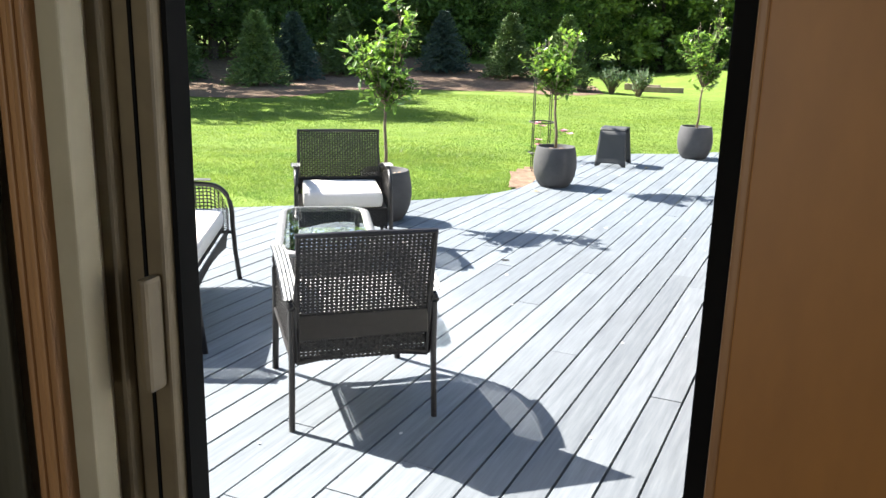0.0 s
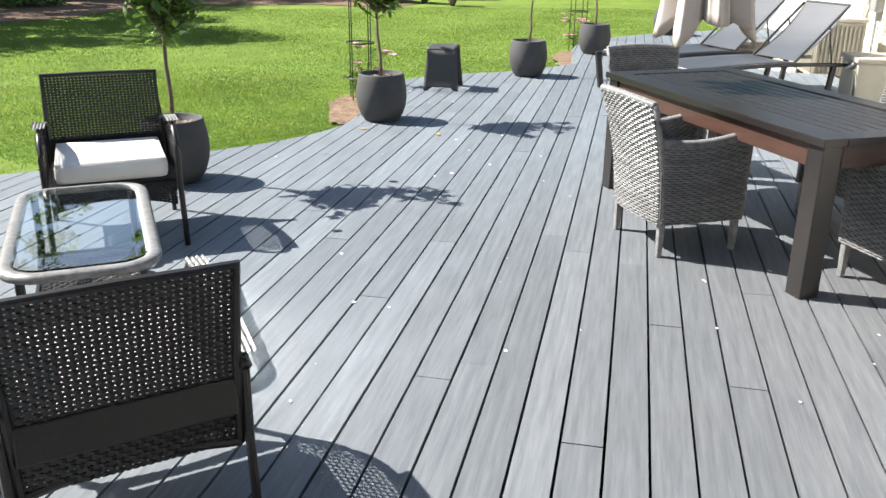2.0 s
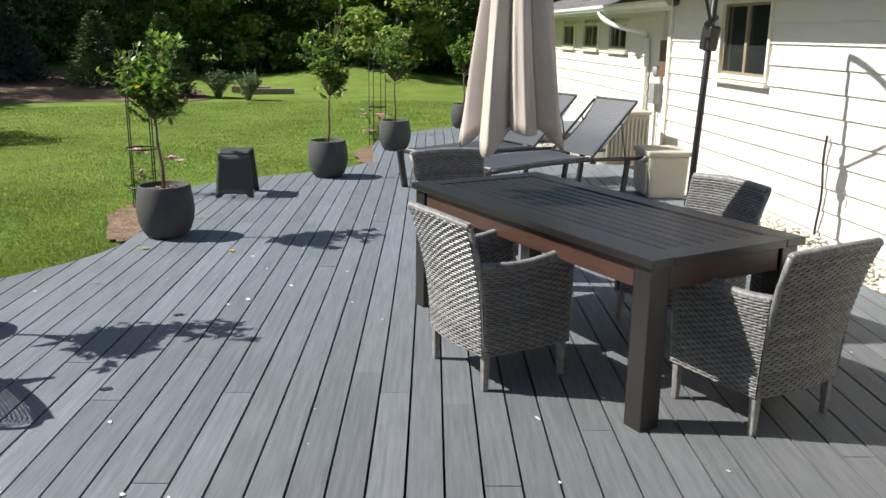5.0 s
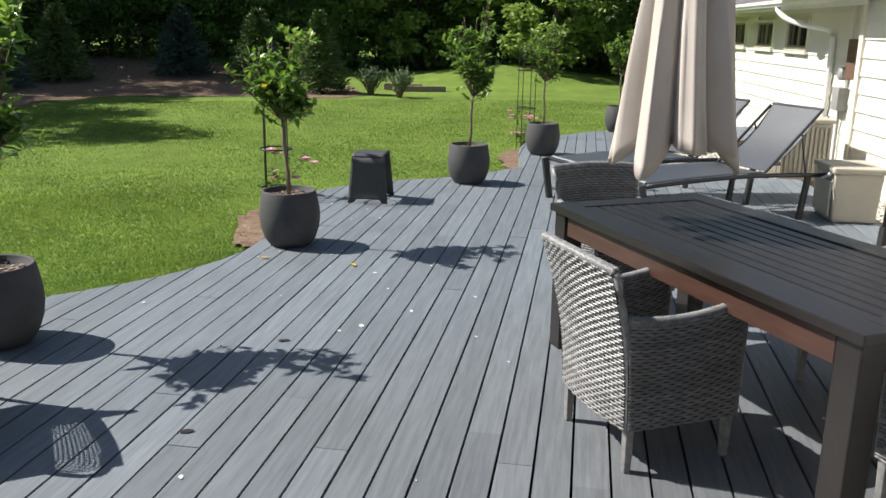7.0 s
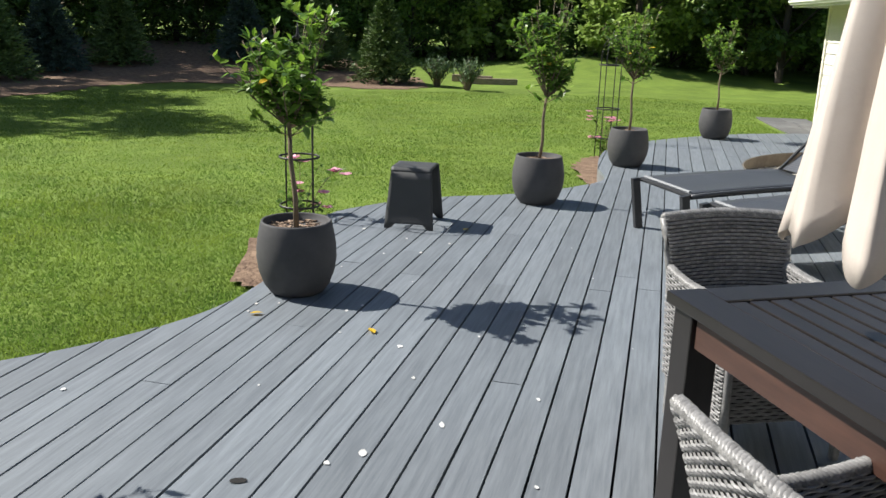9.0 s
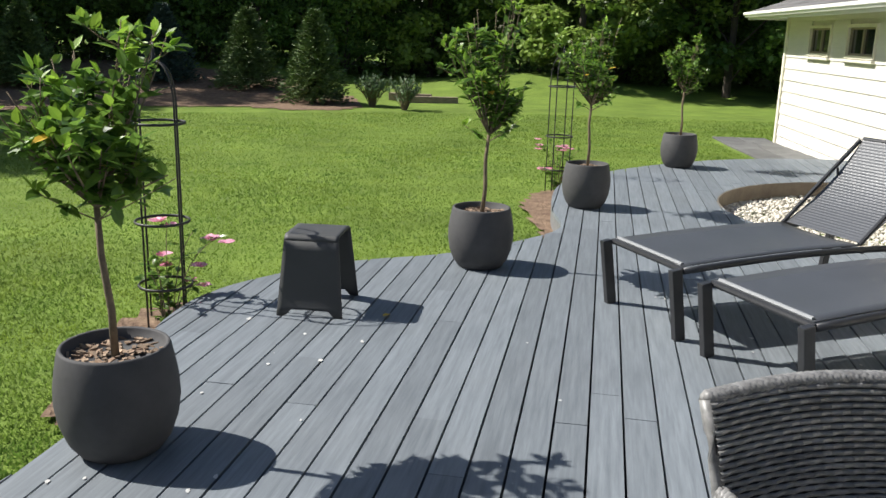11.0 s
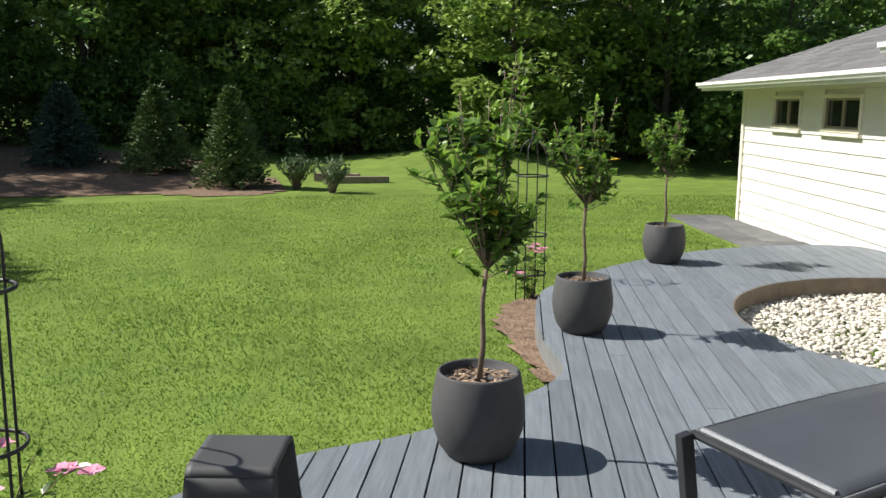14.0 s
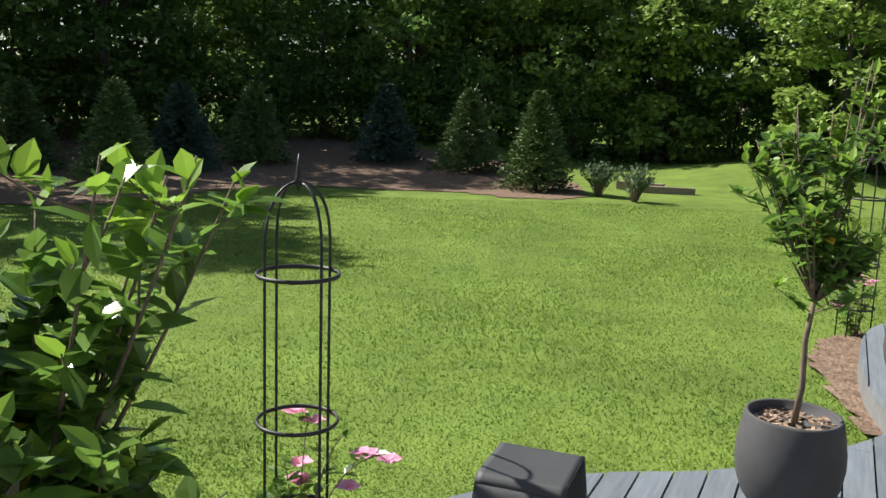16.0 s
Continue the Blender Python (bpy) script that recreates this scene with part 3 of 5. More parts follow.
def wall_clutter():
    d = thing("downpipe", HOUSE, "white downpipe that bends back under the eave to the wall", "downpipe")
    part("pipe", T(arc((-6.2, 0.63, 1.92), (-6.3, 0.62, 1.75), (-6.7, 0.3, 1.66), 8) + arc((-6.9, 0.12, 1.62), (-7.0, 0.075, 1.58), (-7.0, 0.07, 1.4), 6) + [(-7.0, 0.07, 0.7), (-7.0, 0.07, -0.05), (-7.0, 0.2, -0.15)], 0.04, n=10), M_GUTTER, d, smooth=True)
    m = thing("meter_box", HOUSE, "rusty brown electric meter box on the siding", "meter box")
    part("cabinet", B((-8.1, 0.12, 1.25), (0.3, 0.18, 0.5), bevel=0.01), M_RUST, m)
    part("meter_dial", lathe([(0.085, 0), (0.085, 0.09), (0.06, 0.11), (0.01, 0.115)], 20), M_GREYBOX, m).matrix_basis = pose(-7.55, 0.03, 1.05, -90, 0, 0)
    part("junction_box", B((-7.55, 0.08, 0.72), (0.22, 0.14, 0.3), bevel=0.008), M_GREYBOX, m)
    for i, (x, za, zb) in enumerate(((-8.1, 1.5, 1.95), (-8.25, -0.2, 1.0), (-8.0, -0.2, 1.0), (-7.5, -0.2, 0.57), (-7.62, 0.87, 1.9))):
        part("conduit", T([(x, 0.055, za), (x, 0.055, zb)], 0.02, n=8), M_GREYBOX if i % 2 else M_GUTTER, m)
    h = thing("wall_hose", HOUSE, "dark hose hanging on the white wall", "hose")
    part("hose", T([(-13.2 + 0.02 * math.sin(i), 0.55, 0.75 - 0.11 * i) for i in range(9)], 0.012, n=6), M_IRON, h)


wall_clutter()


def ac_unit():
    t = thing("air_conditioner", HOUSE @ pose(-9.3, 1.15, -0.16, 0, 0, 0), "beige louvred air conditioning unit on feet in pebbles", "air conditioner")
    part("casing", B((0, 0, 0.42), (0.66, 0.56, 0.66), bevel=0.02), M_ACGREY, t)
    for k in range(13):
        part("louvre", B((-0.3 + 0.05 * k, 0.288, 0.42), (0.022, 0.02, 0.56)), M_ACGREY, t)
    for k in range(11):
        part("louvre", B((-0.338, -0.25 + 0.05 * k, 0.42), (0.02, 0.022, 0.56)), M_ACGREY, t)
    part("top_cover", B((0, 0, 0.77), (0.7, 0.6, 0.04), bevel=0.012), M_BEIGE, t)
    for x in (-0.3, 0.3):
        for y in (-0.25, 0.25):
            part("foot", B((x, y, 0.05), (0.08, 0.08, 0.1)), M_FRAME, t)


ac_unit()


def cooler():
    t = thing("storage_bin", pose(5.62, 8.2, 0, 0, 0, -17), "beige plastic storage bin with lid and a white handle", "storage bin")
    part("body", B((0, 0, 0.21), (0.4, 0.52, 0.42), bevel=0.02, taper=0.9), M_BEIGE, t)
    part("lid", B((0, 0, 0.445), (0.44, 0.56, 0.05), bevel=0.018), M_BEIGE, t)
    part("rib", B((-0.205, 0, 0.2), (0.02, 0.4, 0.3), bevel=0.006), M_BEIGE, t)
    part("handle", T(arc((-0.215, -0.2, 0.42), (-0.27, -0.02, 0.3), (-0.215, 0.02, 0.4), 8), 0.014, n=8), M_GUTTER, t, "white plastic handle")


cooler()


DOORWAY = Matrix.Translation((-0.21, 0.66, 0)) @ pose(0, 0, 0, 0, 0, -15.7) @ Matrix.Translation((0.21, -0.66, 0))   # the room is square to the house


def room():
    y0, y1 = 0.54, 0.69
    f = thing("floor", DOORWAY, "brown indoor floor behind the door", "floor", kind="structure")
    part("floor_slab", B((0, -2.2, -0.1), (6, 5.5, 0.2)), M_ROOMFLOOR, f)
    c = thing("ceiling", DOORWAY, "plain indoor ceiling", "ceiling", kind="structure")
    part("ceiling_slab", B((0, -2.15, 2.45), (6, 5.3, 0.1)), M_ROOMWALL, c)
    w = thing("wall_south", DOORWAY, "house wall with a sliding door opening", "wall", kind="structure")
    bm = bmesh.new()
    box(bm, (-4.65, (y0 + y1) / 2, 1.1), (8.7, y1 - y0, 2.9))
    box(bm, (2.73, (y0 + y1) / 2, 1.1), (4.02, y1 - y0, 2.9))
    box(bm, (0.21, (y0 + y1) / 2, 2.33), (1.02, y1 - y0, 0.44))
    part("wall_core", bm, M_SIDING, w)
    for n_, c_, s_ in (("wall_west", (-2.9, -2.2, 1.15), (0.15, 5.3, 2.5)), ("wall_inner", (2.9, -2.2, 1.15), (0.15, 5.3, 2.5)), ("wall_back", (-1.9, -4.85, 1.15), (2.2, 0.15, 2.5)), ("wall_back_2", (1.9, -4.85, 1.15), (2.2, 0.15, 2.5)), ("wall_back_3", (0, -4.85, 0.45), (1.58, 0.15, 1.1)), ("wall_back_4", (0, -4.85, 2.25), (1.58, 0.15, 0.3))):
        q = thing(n_, DOORWAY, "plain room wall", "wall", kind="structure")
        part("wall_core", B(c_, s_), M_ROOMWALL, q)
    r = thing("roof_south", DOORWAY, "low roof over the room", "roof", kind="structure")
    part("roof_deck", B((-1.5, -2.2, 2.7), (12, 6.2, 0.15)), M_SHINGLE, r)
    d = thing("door_1", DOORWAY, "sliding glass door frame, tan stile and ribbed wood casing", "door", kind="structure")
    H_ = 2.1
    # left: stile with grooves, gasket, handle, then cream strip and ribbed casing
    part("stile", B((-0.26, 0.63, H_ / 2), (0.12, 0.06, H_), bevel=0.006), M_TANSTILE, d)
    part("gasket", B((-0.196, 0.65, H_ / 2), (0.012, 0.05, H_)), M_GASKET, d)
    part("gasket", B((-0.238, 0.599, H_ / 2), (0.006, 0.006, H_)), M_GASKET, d)
    part("stile_lip", B((-0.292, 0.585, H_ / 2), (0.04, 0.03, H_), bevel=0.008), M_TANSTILE, d)
    hd = part("door_handle", B((-0.216, 0.575, 1.02), (0.02, 0.045, 0.2), bevel=0.008), M_TANSTILE, d, "tan plastic pull handle")
    part("cream_strip", B((-0.298, 0.515, H_ / 2), (0.044, 0.05, H_), bevel=0.004), M_CREAMVINYL, d)
    for k in range(4):
        part("casing_rib", B((-0.325 - 0.014 * k, 0.5 - 0.004 * (k % 2), H_ / 2), (0.0145, 0.07, H_ + 0.05), bevel=0.004), M_CASING, d)
    # right: gasket, cream strip and wood panel
    part("gasket", B((0.673, 0.605, H_ / 2), (0.03, 0.17, H_), bevel=0.003), M_GASKET, d)
    part("cream_strip", B((0.69, 0.502, H_ / 2), (0.012, 0.03, H_), bevel=0.003), M_CASING, d)
    part("header", B((0.24, 0.6, H_ + 0.03), (1.1, 0.12, 0.06)), M_TANSTILE, d)
    part("threshold", B((0.25, 0.62, 0.012), (0.87, 0.16, 0.03), bevel=0.006), M_LFRAME, d)
    p = thing("door_panel", DOORWAY, "flat orange-brown wooden panel beside the door", "wood panel", kind="structure")
    part("panel", B((1.2165, 0.505, 1.05), (1.044, 0.03, 2.1), bevel=0.003), M_PANELWOOD, p)
    k = thing("curtain", DOORWAY, "grey-brown curtain drawn beside the door", "curtain")
    bm = bmesh.new()
    prev = None
    for i in range(41):
        x = -0.4 - 0.02 * i
        y = 0.45 + 0.035 * math.sin(i * 1.1)
        q = [bm.verts.new((x, y, z)) for z in (0.02, 1.2, 2.3)]
        if prev:
            for a in range(2):
                bm.faces.new((prev[a], q[a], q[a + 1], prev[a + 1]))
        prev = q
    ob = part("cloth", bm, M_CURTAIN, k, smooth=True)
    ob.modifiers.new("s", "SOLIDIFY").thickness = 0.006


room()
# added fill lamp at the unseen back wall, to brighten panel and door frame
room_fill = new("room_fill_light", bpy.data.lights.new("room_fill_light", "AREA"))
room_fill.data.shape, room_fill.data.size, room_fill.data.size_y, room_fill.data.energy = "RECTANGLE", 1.5, 1.0, 13
room_fill.matrix_basis = DOORWAY @ look((0, -4.8, 1.55), (0, 0, 1.4))


# ---- pots and trees ----
def leaf_into(V, F, base, d, length, width, rg, droop=0.12):
    """One folded, pointed leaf."""
    d = d.normalized()
    side = d.cross(Vector((rg.gauss(0, 0.3), rg.gauss(0, 0.3), 1))).normalized()
    up = side.cross(d)
    pts = []
    for t, w in ((0.0, 0.05), (0.3, 0.85), (0.62, 0.8), (1.0, 0.0)):
        c = base + d * length * t - Vector((0, 0, droop * length * t * t))
        pts.append((c, w))
    i = len(V)
    V.append(pts[0][0])
    for c, w in pts[1:3]:
        V.append(c + side * w * width / 2 + up * width * 0.12)
        V.append(c)
        V.append(c - side * w * width / 2 + up * width * 0.12)
    V.append(pts[3][0])
    F += [(i, i + 1, i + 2), (i, i + 2, i + 3), (i + 1, i + 4, i + 5, i + 2), (i + 2, i + 5, i + 6, i + 3), (i + 4, i + 7, i + 5), (i + 5, i + 7, i + 6)]


def pot_tree(x, y, seed, label, height=1.75, spread=0.36, leaves=430, leaf=0.085, trunk=0.95, lean=(0, 0), yellow=6, young=0.25):
    rg = random.Random(seed)
    p = thing("planter_pot", pose(x, y, 0, 0, 0, seed * 40), "round charcoal fibre-clay planter pot on the deck", "planter pot", "round planters along the deck")
    prof = [(0.02, 0.0), (0.135, 0.0), (0.15, 0.008), (0.183, 0.055), (0.208, 0.125), (0.219, 0.2), (0.217, 0.265), (0.207, 0.33), (0.194, 0.395), (0.19, 0.403), (0.182, 0.404), (0.176, 0.398), (0.178, 0.36), (0.02, 0.351)]
    part("pot", lathe(prof, 48), M_POT, p, smooth=True)
    bm = bmesh.new()
    for _ in range(150):
        r, a = 0.172 * math.sqrt(rg.random()), rg.uniform(0, math.tau)
        box(bm, (r * math.cos(a), r * math.sin(a), 0.355 + rg.uniform(0, 0.012)), (rg.uniform(0.015, 0.05), rg.uniform(0.008, 0.018), 0.006), (rg.uniform(-20, 20), rg.uniform(-20, 20), rg.uniform(0, 360)))
    tagged(part("mulch", bm, M_CHIP, p, "brown wood chips"), kind="stuff")
    t = thing("standard_tree", pose(x, y, 0.35), label, "potted tree", "potted standards")
    base, fork = Vector((0, 0, -0.02)), Vector((lean[0], lean[1], trunk - 0.35))
    bm = T([base, base.lerp(fork, 0.35) + Vector((0.008, -0.004, 0)), base.lerp(fork, 0.7) + Vector((-0.006, 0.006, 0)), fork], 0.015, r2=0.011, n=8)
    part("trunk", bm, M_BARK, t, smooth=True)
    br = bmesh.new()
    V, F = [], []
    VY, FY = [], []
    V2, F2 = [], []
    tips = []
    top = height - 0.35
    mid_z, half = (fork.z + top) / 2 + 0.02, (top - fork.z) / 2
    for i in range(30):
        a = i * 2.4 + rg.uniform(-0.4, 0.4)
        k = -0.75 + 1.65 * ((i * 0.618) % 1.0)                 # height in the crown, -1 to 1
        out = spread * math.sqrt(max(0.1, 1 - (k * 0.92) ** 2)) * rg.uniform(0.4, 1.05) * (0.86 + 0.22 * k)
        knee = fork + Vector((out * 0.55 * math.cos(a), out * 0.55 * math.sin(a), max(0.03, (mid_z + k * half - fork.z) * 0.45)))
        end = Vector((fork.x + out * math.cos(a), fork.y + out * math.sin(a), mid_z + k * half * rg.uniform(0.85, 1.08)))
        pts = arc(fork, knee, end, 8)
        tube(br, pts, 0.0055, n=5, r2=0.002)
        tips.append(pts)
        for _ in range(2):
            b = pts[rg.randint(3, 7)]
            q = b + Vector((rg.gauss(0, 0.055), rg.gauss(0, 0.055), rg.uniform(0.05, 0.15)))
            tube(br, [b, b.lerp(q, 0.5) + Vector((0, 0, -0.01)), q], 0.003, n=4, r2=0.0015)
            tips.append([b, b.lerp(q, 0.3), b.lerp(q, 0.6), b.lerp(q, 0.8), q])
    # low shoots that hang below the crown
    for a, ln in ((0.6, 0.3), (3.5, 0.2), (5.2, 0.24)):
        b = base.lerp(fork, 0.92)
        pts = arc(b, b + Vector((ln * 0.5 * math.cos(a), ln * 0.5 * math.sin(a), 0.05)), b + Vector((ln * math.cos(a), ln * math.sin(a), 0.12)), 5)
        tube(br, pts, 0.003, n=4, r2=0.0015)
        tips.append(pts)
    part("branch_framework", br, M_BARK, t, smooth=True)
    for k in range(leaves):
        pts = tips[k % len(tips)]
        f = rg.uniform(0.12, 1.0) ** 0.7 * (len(pts) - 1)
        i = min(int(f), len(pts) - 2)
        b = pts[i].lerp(pts[i + 1], f - i)
        end = f > 0.9 * (len(pts) - 1)
        d = Vector((rg.gauss(0, 1), rg.gauss(0, 1), rg.uniform(-0.5, 1.1) + (0.9 if end else 0)))
        hgt = (b.z - fork.z) / (top - fork.z)
        if end or (hgt > 0.75 and rg.random() < young):
            leaf_into(V2, F2, b, d, leaf * rg.uniform(0.5, 0.9), leaf * 0.42, rg, 0.05)
        elif len(VY) < yellow * 8 and rg.random() < 0.04:
            leaf_into(VY, FY, b, d, leaf, leaf * 0.55, rg)
        else:
            leaf_into(V, F, b, d, leaf * rg.uniform(0.65, 1.2), leaf * rg.uniform(0.45, 0.62), rg)
    for nm, a, b, m_, lb in (("leaves", V, F, M_LEAF, ""), ("young_leaves", V2, F2, M_LEAFY, "light green young leaves"), ("yellow_leaves", VY, FY, M_YELLOW, "yellowing leaves")):
        if a:
            ob = mesh_np(nm, [tuple(v) for v in a], b, m_)
            ob.parent = t
            tagged(ob, lb, kind="stuff")


LBL = "potted standard tree with a thin bare trunk and leafy crown"
pot_tree(-0.63, 6.08, 1, "potted standard tree with broad pale leaves behind an armchair", height=1.72, spread=0.42, leaves=850, leaf=0.09, trunk=0.92, yellow=0)
pot_tree(0.84, 7.9, 2, "potted standard tree with some yellow leaves and drooping shoots", height=1.58, spread=0.46, leaves=1050, leaf=0.088, trunk=0.9, lean=(-0.03, 0.02), yellow=14, young=0.5)
pot_tree(2.72, 10.28, 3, "tall narrow potted standard tree with glossy leaves", height=1.86, spread=0.48, leaves=1050, leaf=0.085, trunk=0.88, lean=(0.03, 0.0), yellow=8, young=0.6)
pot_tree(4.13, 12.2, 4, "potted standard tree with a sparse dark crown", height=1.72, spread=0.42, leaves=800, leaf=0.075, trunk=0.92, yellow=6, young=0.1)
pot_tree(6.13, 14.54, 5, "small round-headed potted standard tree", height=1.62, spread=0.37, leaves=900, leaf=0.072, trunk=0.9, yellow=0)


def trellis(x, y, z, label, flowers=True, seed=1):
    t = thing("garden_obelisk", pose(x, y, z, 0, 0, 20), label, "trellis", "iron obelisks")
    R, top, sh = 0.14, 1.5 , 1.28
    for k in range(4):
        a = k * math.tau / 4 + 0.5
        c, s = math.cos(a), math.sin(a)
        pts = [(R * c, R * s, -0.05), (R * c, R * s, 0.6), (R * c, R * s, sh)] + [tuple(v) for v in arc((R * c, R * s, sh), (R * c * 0.95, R * s * 0.95, top - 0.02), (0.012 * c, 0.012 * s, top), 8)][1:]
        part("upright", T(pts, 0.006, n=6), M_IRON, t, smooth=True)
    for h in (0.25, 0.62, 1.17):
        part("ring", T([(1.06 * R * math.cos(i * math.tau / 28), 1.06 * R * math.sin(i * math.tau / 28), h) for i in range(28)], 0.006, n=6, closed=True, flat=1.4), M_IRON, t, smooth=True)
    part("finial", lathe([(0.005, top - 0.03), (0.018, top), (0.012, top + 0.02), (0.009, top + 0.05), (0.002, top + 0.1)], 12), M_IRON, t, smooth=True)
    if flowers:
        rg = random.Random(seed)
        v = thing("flowering_vine", pose(x, y, z), "pink-flowered leafy vine at the foot of a trellis", "flowering plant", "vines on the trellises")
        st = bmesh.new()
        V, F, VP, FP = [], [], [], []
        for i in range(11):
            a = rg.uniform(0, math.tau)
            r = rg.uniform(0.1, 0.3)
            end = Vector((r * math.cos(a), r * math.sin(a), rg.uniform(0.2, 0.55)))
            pts = arc((0.03 * math.cos(a), 0.03 * math.sin(a), -0.03), (r * 0.3 * math.cos(a), r * 0.3 * math.sin(a), end.z * 0.8), end, 7)
            tube(st, pts, 0.004, n=5, r2=0.002)
            for _ in range(14):
                b = pts[rg.randint(1, 7)]
                leaf_into(V, F, b, Vector((rg.gauss(0, 1), rg.gauss(0, 1), rg.uniform(-0.2, 0.7))), rg.uniform(0.05, 0.09), 0.04, rg)
            if i % 3 == 0:
                for q in range(rg.randint(3, 4)):
                    c = end + Vector((rg.gauss(0, 0.03), rg.gauss(0, 0.03), rg.gauss(0, 0.03)))
                    for k in range(5):
                        a2 = k * math.tau / 5 + q
                        leaf_into(VP, FP, c, Vector((math.cos(a2), math.sin(a2), 0.35)), 0.058, 0.05, rg, 0.1)
        tagged(part("stem_cluster", st, M_BARK, v), kind="stuff")
        for nm, a, b, m_ in (("leaves", V, F, M_LEAF), ("petals", VP, FP, M_PINK)):
            ob = mesh_np(nm, [tuple(q) for q in a], b, m_)
            ob.parent = v
            tagged(ob, kind="stuff")


trellis(0.76, 9.75, -0.17, "black iron garden obelisk trellis with domed top and rings", True, 4)
trellis(4.46, 14.08, -0.2, "black iron obelisk trellis behind a planter", True, 9)
trellis(-3.6, 6.7, -0.17, "black iron obelisk trellis on the lawn", False)


def stool():
    t = thing("garden_stool", pose(1.62, 9.52, 0, 0, 0, -16), "dark grey bent-sheet plastic stool on the deck", "stool")
    zt, hy, rad, slope = 0.436, 0.155, 0.035, 0.15
    prof = [(hy - rad, zt)] + [(hy - rad + rad * math.sin(radians(q)), zt - rad + rad * math.cos(radians(q))) for q in (20, 40, 60, 80)]
    y0, z0 = prof[-1]
    leg = [(y0 + slope * z0 * (i + 1) / 8, z0 * (1 - (i + 1) / 8)) for i in range(8)]
    n = 14

    def sheet(rows, arch=False):
        bm = bmesh.new()
        g = []
        for y, z in rows:
            w = 0.148 + 0.034 * (1 - z / zt)
            row = []
            for i in range(n + 1):
                u = i / n * 2 - 1
                lift = 0.04 * min(1, max(0, (0.72 - abs(u)) / 0.12)) ** 0.6 * (1 - 0.25 * u * u) if arch and z < 0.01 else 0.004
                dip = -0.006 * (1 - u * u) if z > zt - 0.001 else 0
                row.append(bm.verts.new((u * w, y, max(z, lift) + dip)))
            g.append(row)
        for a, b in zip(g, g[1:]):
            for i in range(n):
                bm.faces.new((a[i], a[i + 1], b[i + 1], b[i]))
        return bm
    seat = part("seat", sheet([(-y, z) for y, z in reversed(prof)] + [(0.0, zt)] + prof), M_STOOL, t, smooth=True)
    panels = [seat]
    for sgn in (-1, 1):
        panels.append(part("leg_panel", sheet([(sgn * y, z) for y, z in [prof[-1]] + leg], True), M_STOOL, t, smooth=True))
    for p in panels:
        m = p.modifiers.new("s", "SOLIDIFY")
        m.thickness, m.offset = 0.012, 0
    part("brace", B((0, 0, 0.39), (0.2, 0.26, 0.03), bevel=0.01), M_STOOL, t)


stool()


